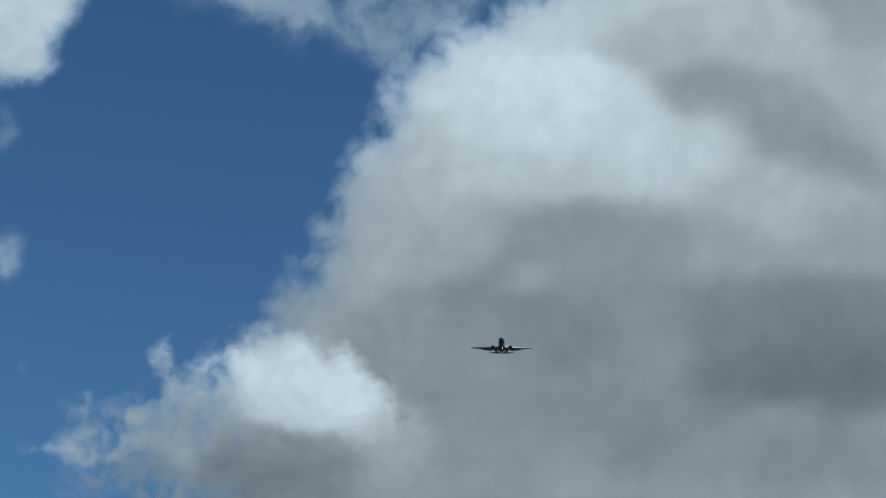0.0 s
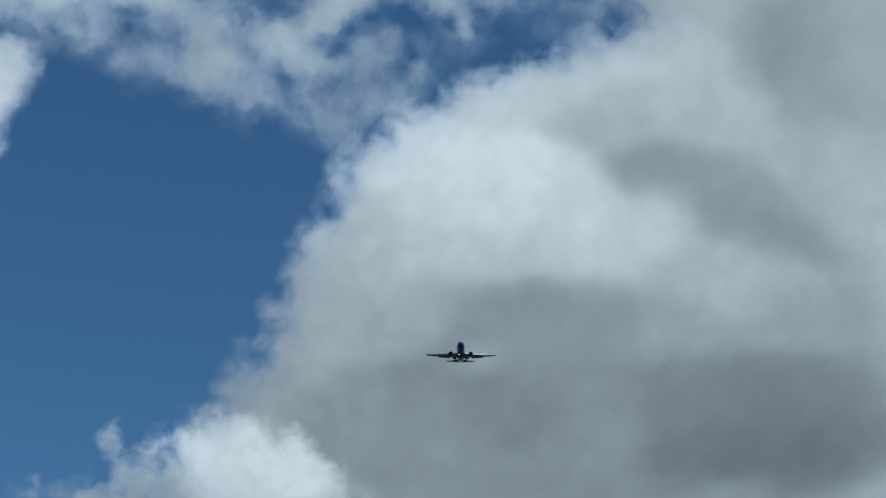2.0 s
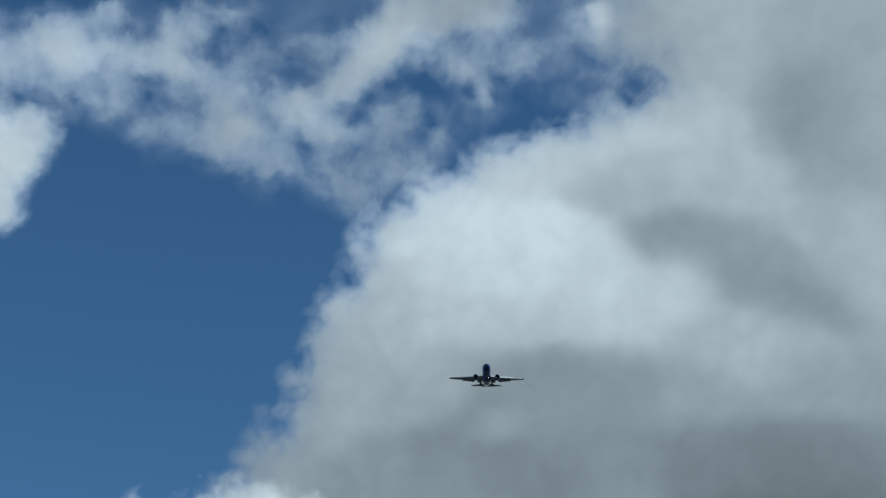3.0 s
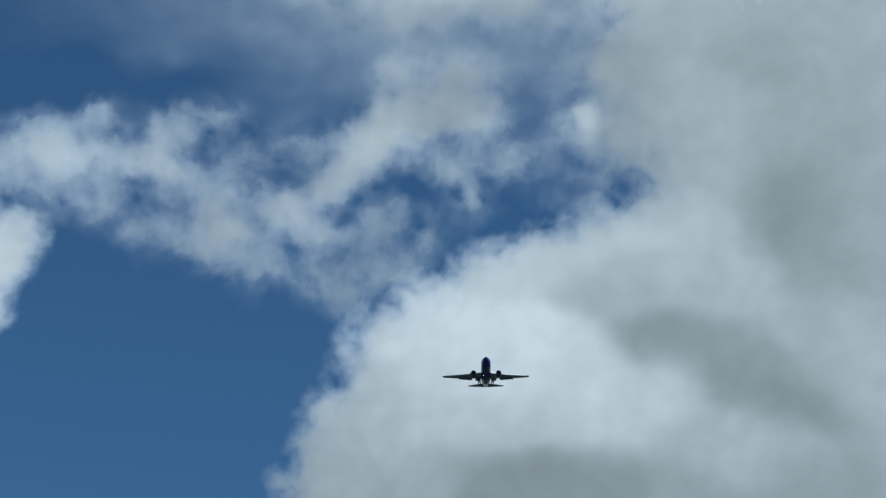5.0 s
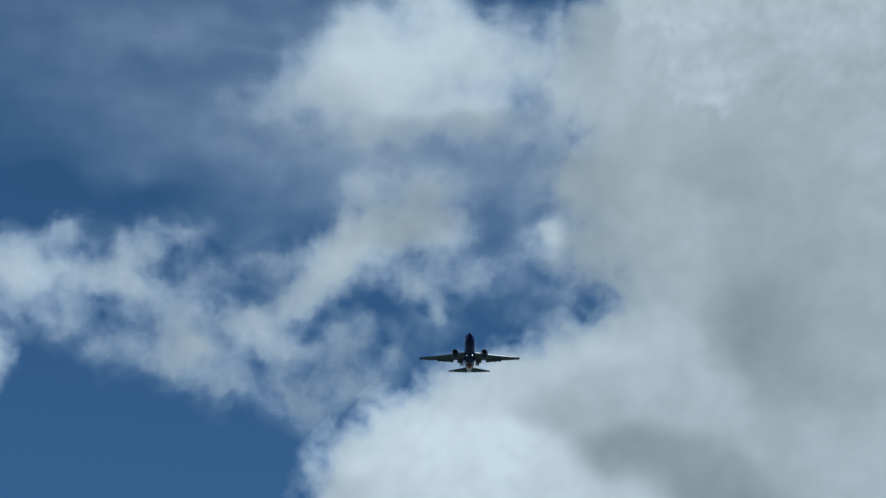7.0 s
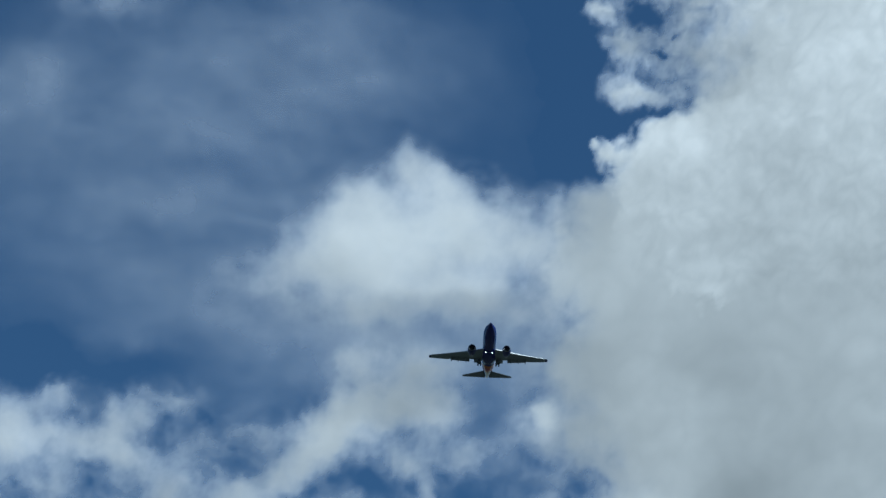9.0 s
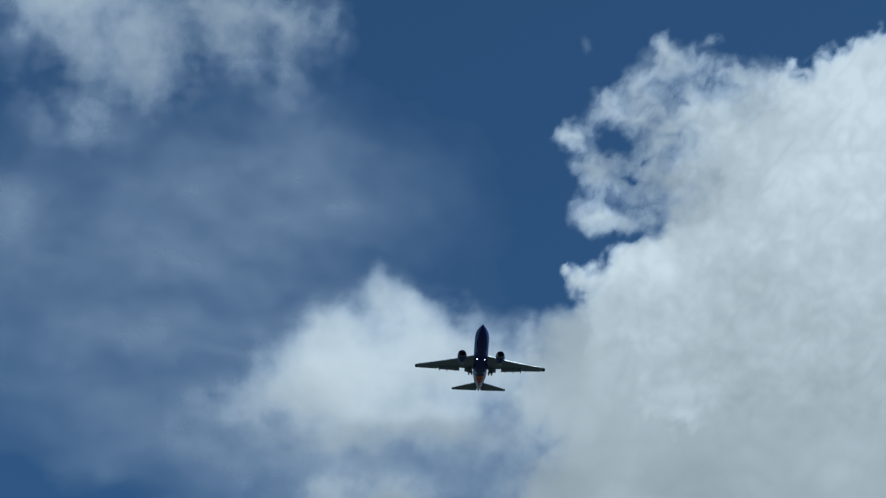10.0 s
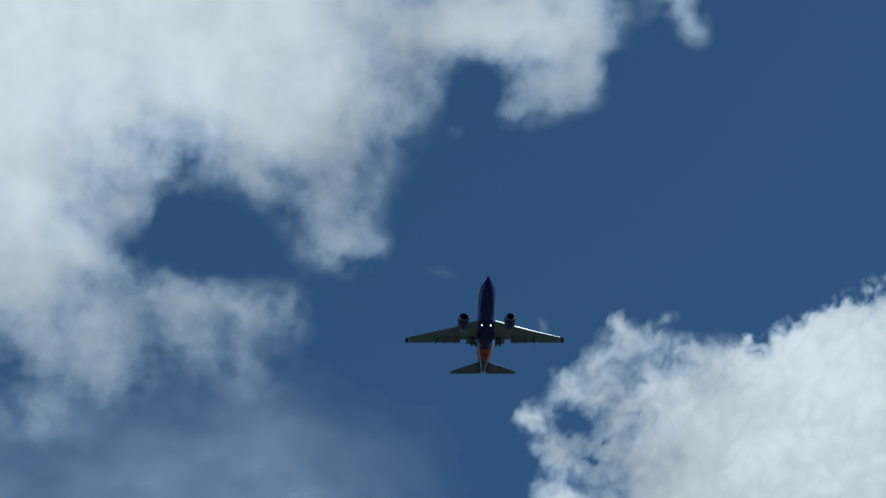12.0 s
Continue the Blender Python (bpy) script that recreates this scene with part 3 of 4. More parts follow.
cloud.shade_patch(-5.33, 25.48, 1.66, 0.83, -21, 0.3)
cloud.shade_patch(-0.79, 27.38, 1.38, 0.69, 39, 0.22)
cloud.shade_patch(0.77, 28.22, 1.79, 0.48, 9, 0.5)
cloud.shade_patch(2.16, 27.24, 0.83, 0.83, -1, 0.3)
cloud.shade_patch(-2.63, 26.67, 1.24, 0.55, -1, 0.42)
cloud.shade_patch(-0.15, 24.21, 1.24, 0.97, -1, 0.42)
cloud.shade_patch(-2.29, 25.29, 1.24, 0.41, -1, 0.3)
cloud.shade_patch(4.98, 27.76, 0.55, 0.41, -1, 0.05)
cloud.shade_patch(6.24, 28.10, 1.24, 1.93, -1, 0.55)
cloud.shade_patch(-6.49, 27.35, 1.10, 0.55, -1, 0.3)
cloud.gather_all("ragged_cloud", "ragged band of thin torn white cloud", 31, 0.92, 0.3, 0.34, 0.2, grain=1.2, lace=.3, rough=.54, mottle=1.0)

cloud = Cloud()
cloud.puff(-10.85, 24.32, 1.59, 1.24, 10, 1)
cloud.puff(-11.63, 23.24, 1.31, 1.31, 0, 0.9)
cloud.puff(-10.16, 24.78, 0.76, 0.69, 0, 0.5)
cloud.puff(-12.99, 24.07, 2.21, 2.35, 0, 1)
cloud.puff(-10.72, 23.04, 0.69, 0.83, 0, 0.3)
cloud.puff(-11.29, 22.81, 1.03, 1.03, 1, 0.6)
cloud.puff(-10.44, 23.97, 0.97, 0.55, 31, 0.5)
cloud.shade_patch(-11.38, 23.01, 1.38, 1.24, 1, 0.12)
cloud.gather_all("small_cumulus", "small bright white cumulus puff with soft edges", 37, 0.75, 0.12, 0.3, 0.14, grain=1.0, lace=-.4, rim=.14)

cloud = Cloud()
cloud.puff(-11.04, 18.01, 0.58, 0.75, 1, 0.42)
cloud.puff(-11.22, 17.59, 0.41, 0.41, 1, 0.2)
cloud.shade_patch(-11.04, 18.01, 0.69, 0.69, 1, 0.3)
cloud.gather_all("cloud_wisp", "small faint wisp of bluish white cloud", 39, 0.9, 0.3, 0.25, 0.12, grain=0.8, lace=.2)

cloud = Cloud()
cloud.puff(-11.39, 21.04, 0.50, 0.75, 1, 0.26)
cloud.shade_patch(-11.28, 20.98, 0.69, 0.69, 1, 0.3)
cloud.gather_all("cloud_wisp", "small faint wisp of bluish white cloud", 43, 0.9, 0.3, 0.25, 0.12, grain=0.8, lace=.2)

cloud = Cloud()
cloud.puff(1.08, 32.44, 2.42, 1.72, 1, 0.8)
cloud.puff(1.19, 33.79, 0.80, 0.72, 1, 0.36)
cloud.puff(0.97, 34.26, 0.36, 0.50, 1, 0.12)
cloud.puff(-0.69, 31.96, 1.79, 1.24, 1, 0.7)
cloud.puff(2.88, 32.48, 1.52, 1.24, -19, 0.6)
cloud.puff(3.69, 33.46, 0.69, 0.55, -19, 0.2)
cloud.puff(4.68, 32.08, 1.66, 1.10, -19, 0.6)
cloud.puff(5.50, 33.05, 0.55, 0.55, 1, 0.4)
cloud.puff(6.29, 31.25, 1.38, 1.03, 1, 0.26)
cloud.puff(6.15, 32.70, 0.47, 0.55, 1, -0.25)
cloud.puff(0.66, 31.04, 3.45, 1.10, 1, 0.65)
cloud.puff(3.24, 30.83, 1.79, 0.97, 1, 0.4)
cloud.puff(-0.11, 30.32, 2.35, 0.69, 1, 0.3)
cloud.puff(5.01, 30.29, 1.66, 0.83, 1, 0.35)
cloud.puff(-2.10, 31.33, 1.66, 0.83, 21, 0.3)
cloud.puff(-3.55, 31.25, 1.24, 0.83, 1, 0.15)
cloud.puff(2.19, 33.64, 0.83, 0.50, -29, 0.35)
cloud.puff(-0.11, 33.22, 0.83, 0.55, 31, 0.3)
cloud.shade_patch(0.59, 32.42, 2.07, 1.10, 1, 0.06)
cloud.shade_patch(2.41, 31.78, 1.66, 0.97, 1, 0.1)
cloud.shade_patch(3.25, 30.48, 1.66, 0.39, 1, 0.42)
cloud.shade_patch(0.06, 30.19, 1.93, 0.41, 1, 0.36)
cloud.shade_patch(4.84, 31.81, 1.10, 0.83, 1, 0.18)
cloud.shade_patch(5.81, 30.70, 1.10, 0.69, 1, 0.26)
cloud.shade_patch(-1.43, 30.96, 1.24, 0.69, 1, 0.24)
cloud.shade_patch(1.09, 34.09, 0.41, 0.55, 1, 0.2)
cloud.shade_patch(6.31, 32.21, 0.55, 0.83, 1, 0.46)
cloud.gather_all("dome_cumulus", "white dome-shaped cumulus with a soft dissolving base", 47, 0.72, 0.12, 0.28, 0.14, grain=1.2, lace=-.2, rough=.48, mottle=.6)

cloud = Cloud()
cloud.puff(6.81, 37.68, 0.52, 0.47, -0, 0.95)
cloud.puff(8.06, 38.53, 0.76, 0.58, 40, 0.75)
cloud.puff(7.50, 38.07, 0.62, 0.34, 40, 0.5)
cloud.puff(7.42, 36.90, 0.55, 0.55, -30, 0.5)
cloud.puff(9.16, 39.02, 0.83, 0.69, 20, 0.6)
cloud.puff(9.73, 39.84, 0.33, 0.50, -0, 0.9)
cloud.puff(10.43, 39.36, 0.97, 0.62, -0, 0.6)
cloud.puff(11.28, 39.82, 0.50, 0.33, -0, 0.42)
cloud.puff(9.59, 38.03, 1.52, 1.10, -0, 0.7)
cloud.puff(11.18, 38.20, 1.38, 1.10, -0, 0.7)
cloud.puff(11.97, 38.97, 0.83, 0.41, -10, 0.5)
cloud.puff(7.76, 36.75, 0.83, 0.55, -20, 0.6)
cloud.puff(7.44, 35.87, 0.76, 0.69, -0, 0.85)
cloud.puff(8.35, 35.55, 1.17, 0.48, -10, 0.7)
cloud.puff(9.12, 36.68, 1.24, 0.83, -0, 0.55)
cloud.puff(10.29, 36.33, 1.52, 0.97, -0, 0.7)
cloud.puff(11.39, 37.08, 1.66, 1.10, -0, 0.9)
cloud.puff(12.97, 38.60, 1.10, 0.83, -0, 0.9)
cloud.puff(8.24, 37.49, 0.47, 0.28, -20, -0.32)
cloud.puff(8.52, 36.64, 0.33, 0.22, -0, -0.3)
cloud.puff(10.45, 38.40, 0.28, 0.18, -30, -0.4)
cloud.puff(10.17, 37.72, 0.30, 0.18, 30, -0.45)
cloud.puff(8.69, 36.55, 0.33, 0.21, -0, -0.4)
cloud.puff(9.00, 37.07, 0.30, 0.18, 30, -0.4)
cloud.puff(9.85, 35.33, 0.97, 0.19, 5, -0.18)
cloud.puff(7.53, 39.79, 0.22, 0.28, -0, 0.12)
cloud.puff(12.33, 37.70, 1.24, 0.97, -0, 0.9)
cloud.shade_patch(6.81, 37.68, 0.41, 0.34, -0, 0.08)
cloud.shade_patch(8.06, 38.60, 0.55, 0.41, 30, 0.16)
cloud.shade_patch(9.59, 38.03, 0.83, 0.55, -0, 0.34)
cloud.shade_patch(11.19, 38.34, 0.97, 0.55, -0, 0.16)
cloud.shade_patch(7.54, 36.07, 0.69, 0.48, -0, 0.1)
cloud.shade_patch(10.27, 36.20, 1.24, 0.55, -0, 0.34)
cloud.shade_patch(11.97, 37.59, 0.97, 0.69, -0, 0.2)
cloud.shade_patch(8.46, 36.99, 0.69, 0.41, -0, 0.4)
cloud.shade_patch(9.16, 39.02, 0.55, 0.41, -0, 0.25)
cloud.gather_all("torn_cumulus", "torn white tuft of cumulus with blue showing through", 67, 0.95, 0.22, 0.38, 0.13, grain=0.8, lace=-.6, mottle=1.5, rough=.48, rim=.12)

cloud = Cloud()
cloud.puff(8.78, 34.49, 1.24, 0.76, 10, 1)
cloud.puff(6.93, 34.30, 0.58, 0.50, -0, 0.65)
cloud.puff(8.04, 33.57, 1.03, 0.99, -0, 0.85)
cloud.puff(9.79, 34.71, 1.10, 0.69, -0, 0.6)
cloud.puff(11.01, 35.18, 1.38, 0.83, 20, 0.7)
cloud.puff(12.85, 36.41, 2.07, 1.38, 40, 1)
cloud.puff(14.01, 37.98, 1.24, 0.97, 30, 1)
cloud.puff(15.29, 38.40, 1.21, 1.08, 40, 1)
cloud.puff(16.53, 38.61, 1.17, 1.03, -0, 1.1)
cloud.puff(17.49, 36.94, 2.76, 2.76, -0, 1.3)
cloud.puff(14.55, 36.53, 2.76, 2.07, -0, 1.2)
cloud.puff(11.63, 33.35, 4.14, 2.76, -0, 1.2)
cloud.puff(14.84, 33.07, 3.45, 3.45, -0, 1.2)
cloud.puff(9.70, 31.83, 2.35, 1.79, -0, 1)
cloud.puff(13.58, 38.96, 0.58, 0.41, 20, 0.6)
cloud.puff(6.43, 34.43, 0.22, 0.22, -0, 0.5)
cloud.puff(19.73, 37.25, 3.45, 3.45, -0, 1.3)
cloud.shade_patch(8.78, 34.49, 0.97, 0.55, -0, 0)
cloud.shade_patch(16.40, 38.38, 1.38, 1.38, -0, 0.02)
cloud.shade_patch(15.05, 36.48, 1.66, 1.38, -0, 0.08)
cloud.shade_patch(13.95, 38.17, 0.83, 0.69, -0, 0.08)
cloud.shade_patch(12.80, 37.38, 0.97, 0.97, -0, 0.2)
cloud.shade_patch(11.12, 36.14, 1.38, 0.55, 20, 0.36)
cloud.shade_patch(9.56, 35.83, 1.10, 0.41, -0, 0.4)
cloud.shade_patch(12.34, 35.08, 2.07, 0.83, -0, 0.18)
cloud.shade_patch(10.87, 33.82, 1.66, 0.83, -0, 0.28)
cloud.shade_patch(13.16, 32.54, 2.76, 1.38, -0, 0.32)
cloud.shade_patch(8.34, 33.14, 1.38, 0.83, -0, 0.22)
cloud.shade_patch(7.44, 31.81, 1.38, 0.83, -0, 0.3)
cloud.shade_patch(14.99, 34.01, 1.66, 1.10, -0, 0.2)
cloud.shade_patch(9.63, 32.93, 0.83, 0.55, -0, 0.16)
cloud.shade_patch(13.73, 30.86, 2.07, 0.83, -0, 0.42)
cloud.shade_patch(18.10, 37.48, 2.07, 2.76, -0, 0.1)
cloud.gather_all("towering_cumulus", "tall bright cumulus with crisp cauliflower edges", 53, 0.42, 0.12, 0.36, 0.11, grain=0.8, lace=-.6, mottle=1.1, rough=.46, rim=.24)

cloud = Cloud()
cloud.puff(-4.83, 40.02, 4.97, 1.79, -2, 0.12)
cloud.puff(-9.17, 46.95, 6.21, 3.86, -2, 1.3)
cloud.puff(-2.20, 47.00, 4.83, 2.90, -2, 1.2)
cloud.puff(-9.65, 43.35, 2.62, 3.17, -2, 1)
cloud.puff(-9.41, 40.91, 1.66, 1.66, -2, 0.7)
cloud.puff(-1.69, 44.96, 2.07, 1.52, -2, 0.7)
cloud.puff(0.84, 44.60, 1.79, 1.93, -2, 0.52)
cloud.puff(0.49, 42.80, 1.59, 1.52, -2, 0.5)
cloud.puff(1.25, 41.98, 1.10, 0.66, -2, 0.5)
cloud.puff(-1.99, 43.58, 1.10, 0.62, -42, 0.45)
cloud.puff(2.60, 45.29, 1.10, 1.10, 18, 0.3)
cloud.puff(3.61, 46.24, 0.97, 1.24, 38, 0.28)
cloud.puff(5.88, 47.41, 2.28, 1.24, -2, 0.9)
cloud.puff(8.48, 47.02, 1.52, 1.24, -2, 0.8)
cloud.puff(7.92, 45.61, 1.31, 0.86, -2, 0.7)
cloud.puff(9.35, 46.00, 0.72, 1.10, -2, 0.6)
cloud.puff(6.70, 45.18, 0.55, 0.41, -2, 0.4)
cloud.puff(10.04, 47.33, 0.83, 1.10, -2, 0.4)
cloud.puff(-6.03, 42.69, 0.97, 0.76, -2, 0.52)
cloud.puff(-6.15, 43.64, 1.38, 0.69, -2, 0.5)
cloud.puff(-7.38, 41.77, 1.52, 1.10, -2, 0.4)
cloud.puff(-3.08, 40.51, 2.62, 0.90, -2, 0.44)
cloud.puff(-4.55, 40.79, 1.79, 0.62, -2, 0.24)
cloud.puff(-1.27, 40.29, 1.24, 0.83, -2, 0.26)
cloud.puff(-5.33, 39.71, 2.07, 1.10, -2, 0.28)
cloud.puff(-7.84, 39.95, 2.21, 1.66, -2, 0.42)
cloud.puff(-7.00, 38.92, 1.79, 1.24, -2, 0.34)
cloud.puff(-3.01, 39.41, 2.07, 0.97, -2, 0.2)
cloud.puff(-8.40, 37.85, 2.21, 1.52, -2, 0.3)
cloud.puff(-5.71, 38.32, 1.10, 0.83, -2, 0.16)
cloud.puff(-1.73, 38.63, 1.38, 0.83, -2, 0.15)
cloud.puff(13.34, 46.91, 0.55, 0.90, 8, 0.4)
cloud.puff(13.06, 47.76, 0.97, 0.83, -2, 0.4)
cloud.puff(-4.05, 42.32, 2.00, 0.76, -14, -0.4)
cloud.puff(-6.11, 41.83, 0.55, 0.36, -2, -0.2)
cloud.puff(5.67, 45.77, 0.83, 0.83, 28, -0.5)
cloud.puff(-14.28, 44.15, 4.14, 5.52, -2, 1.2)
cloud.puff(-5.64, 50.49, 12.42, 3.59, -2, 1.2)
cloud.puff(7.15, 49.95, 3.45, 2.76, -2, 1)
cloud.puff(5.12, 44.83, 0.55, 0.41, 38, 0.1)
cloud.shade_patch(-7.03, 45.91, 4.14, 1.52, -2, 0.04)
cloud.shade_patch(-8.83, 42.88, 1.66, 1.66, -2, 0.1)
cloud.shade_patch(-1.57, 46.48, 2.07, 1.24, -2, 0.1)
cloud.shade_patch(-1.48, 44.69, 1.10, 0.69, -2, 0.16)
cloud.shade_patch(0.85, 43.91, 1.24, 1.10, -2, 0.42)
cloud.shade_patch(0.31, 42.53, 1.10, 0.69, -2, 0.36)
cloud.shade_patch(1.25, 41.84, 0.69, 0.41, -2, 0.26)
cloud.shade_patch(3.60, 45.96, 0.97, 1.10, -2, 0.45)
cloud.shade_patch(1.81, 45.56, 0.83, 0.83, -2, 0.3)
cloud.shade_patch(5.87, 47.28, 1.24, 0.83, -2, 0.2)
cloud.shade_patch(8.26, 46.89, 0.97, 0.83, -2, 0.12)
cloud.shade_patch(7.90, 45.40, 0.97, 0.55, -2, 0.3)
cloud.shade_patch(9.37, 46.14, 0.55, 0.83, -2, 0.35)
cloud.shade_patch(2.84, 47.62, 1.24, 0.69, -2, 0.22)
cloud.shade_patch(-4.47, 39.90, 1.66, 0.83, -2, 0.46)
cloud.shade_patch(-2.18, 40.54, 1.38, 0.55, -2, 0.4)
cloud.shade_patch(-7.66, 39.96, 1.38, 1.10, -2, 0.3)
cloud.shade_patch(-6.10, 38.71, 1.66, 0.83, -2, 0.46)
cloud.shade_patch(-6.02, 42.55, 0.69, 0.69, -2, 0.4)
cloud.shade_patch(-8.81, 40.55, 1.10, 0.69, -2, 0.18)
cloud.shade_patch(-1.79, 43.31, 0.97, 0.55, -42, 0.35)
cloud.gather_all("overhead_cumulus", "large white overhead cumulus with frayed grey edges", 59, 1.05, 0.12, 0.34, 0.15, grain=1.2, lace=-.25, rough=.5, mottle=.7, rim=.06)

build_clouds()


# ---- aeroplane ----
PITCH, HEADING = 2.30, -1.78
STATION = 17.0        # metres from the nose to the thing's origin


def y_at(s):
    return STATION - s


def flight(x, y, z, bank):
    th, ps, ph = radians(PITCH), radians(HEADING), radians(bank)
    f = Vector((math.sin(ps) * math.cos(th), -math.cos(ps) * math.cos(th), math.sin(th)))
    side = Vector((math.cos(ps), math.sin(ps), 0))
    up = side.cross(f)
    up = up if up.z > 0 else -up
    right = math.cos(ph) * side + math.sin(ph) * up
    up = -math.sin(ph) * side + math.cos(ph) * up
    m = Matrix((-right, f, up)).transposed().to_4x4()
    m.translation = (x, y, z)
    return m


def build_aeroplane():
    plane = new("aeroplane")
    tagged(plane, "dark blue jet airliner with orange and red tail bands, wheels down", "aeroplane")
    # fuselage
    prof = [(-0.75, 0.04, 0.04, -0.58), (-0.5, 0.22, 0.21, -0.57), (0.0, 0.42, 0.41, -0.54), (0.8, 0.72, 0.70, -0.47),
            (1.8, 1.08, 1.08, -0.36), (2.8, 1.40, 1.45, -0.22), (4.0, 1.66, 1.76, -0.10), (5.4, 1.82, 1.94, -0.02),
            (7.0, 1.88, 2.0, 0.0), (11.0, 1.88, 2.0, 0.0), (15.0, 1.88, 2.0, 0.0), (20.0, 1.88, 2.0, 0.0), (21.5, 1.85, 1.95, 0.05),
            (23.5, 1.72, 1.75, 0.22), (25.5, 1.48, 1.48, 0.46), (27.5, 1.18, 1.18, 0.72), (29.5, 0.82, 0.84, 0.98),
            (31.0, 0.5, 0.54, 1.15), (32.0, 0.24, 0.30, 1.25), (32.3, 0.12, 0.16, 1.28)]
    part("fuselage", loft([oval(y_at(s), w, h, z, 40) for s, w, h, z in prof]), FUSELAGE, plane)
    part("belly_fairing", loft([oval(y_at(s), w, h, -1.35, 32) for s, w, h in
         ((11.2, 0.5, 0.3), (12.0, 1.5, 0.72), (13.4, 1.98, 0.92), (16.8, 1.98, 0.93), (18.6, 1.7, 0.78), (20.0, 1.2, 0.55), (21.0, 0.5, 0.3))]), FUSELAGE, plane)
    part("tail_exhaust", turned([(0.0, 0.14), (-0.22, 0.12), (-0.20, 0.05), (0.0, 0.0)], (0, y_at(32.2), 1.28)), DARK, plane)
    # cockpit windows
    for k in range(6):
        x0 = -0.75 + k * 0.3
        bm = bmesh.new()
        pts = []
        for dx, dz in ((0.02, 0), (0.28, 0), (0.28, 1), (0.02, 1)):
            x = x0 + dx
            s = 2.0 + 0.95 * dz + 0.9 * (abs(x) / 0.9) ** 2 * 0.9
            pts.append((x * 1.15, y_at(s), 0.62 + 0.62 * dz - 0.12 * abs(x)))
        low = [bm.verts.new(p) for p in pts]
        high = [bm.verts.new((p[0], p[1] + 0.03, p[2] + 0.04)) for p in pts]
        bm.faces.new(high)
        bm.faces.new(low[::-1])
        for i in range(4):
            bm.faces.new((low[i], low[(i + 1) % 4], high[(i + 1) % 4], high[i]))
        part("cockpit_window", bm, DARK, plane, smooth=False)
    for side in (-1, 1):
        build_wing(plane, side)
        build_engine(plane, side)
        # tailplane
        rings = []
        for i in range(7):
            u = i / 6
            x = 0.55 + (7.18 - 0.55) * u
            rings.append(foil(side * x, y_at(27.8 + 4.3 * u), 4.1 - 3.2 * u, 1.05 + 0.82 * u, 0.10))
        part("tailplane", loft(rings), FLAP, plane)
        build_main_gear(plane, side)
        bm = turned([(0.04, 0.0), (0.045, 0.035), (0.0, 0.055), (-0.08, 0.055)], (side * 0.96, y_at(12.75), -2.12), k=16)
        part("landing_light", bm, GLOW, plane, "lit white landing light")
    # fin
    rings = []
    for i in range(7):
        u = i / 6
        z = 1.6 + 6.2 * u
        rings.append(foil(0.0, y_at(25.3 + 5.6 * u), 5.9 - 3.9 * u, z, 0.10, up=True))
    fin = part("tail_fin", loft(rings), FUSELAGE, plane)
    part("fin_fillet", loft([oval(y_at(s), w, h, 1.7, 12) for s, w, h in ((21.5, 0.05, 0.05), (23.5, 0.12, 0.5), (25.6, 0.2, 1.2), (26.6, 0.1, 1.3))]), FUSELAGE, plane)
    return plane


def wing_plan(x):
    """Leading edge, trailing edge and height of the wing at span x."""
    le = 12.2 + (x - 1.88) * (20.0 - 12.2) / 15.28
    if x < 5.8:
        te = 19.2 + (x - 1.88) * 0.02
    else:
        te = 19.28 + (x - 5.8) * (21.55 - 19.28) / 11.36
    z = -1.35 + (x - 1.88) * 0.105 + 0.55 * (max(0, x - 4) / 13) ** 2
    return le, te, z


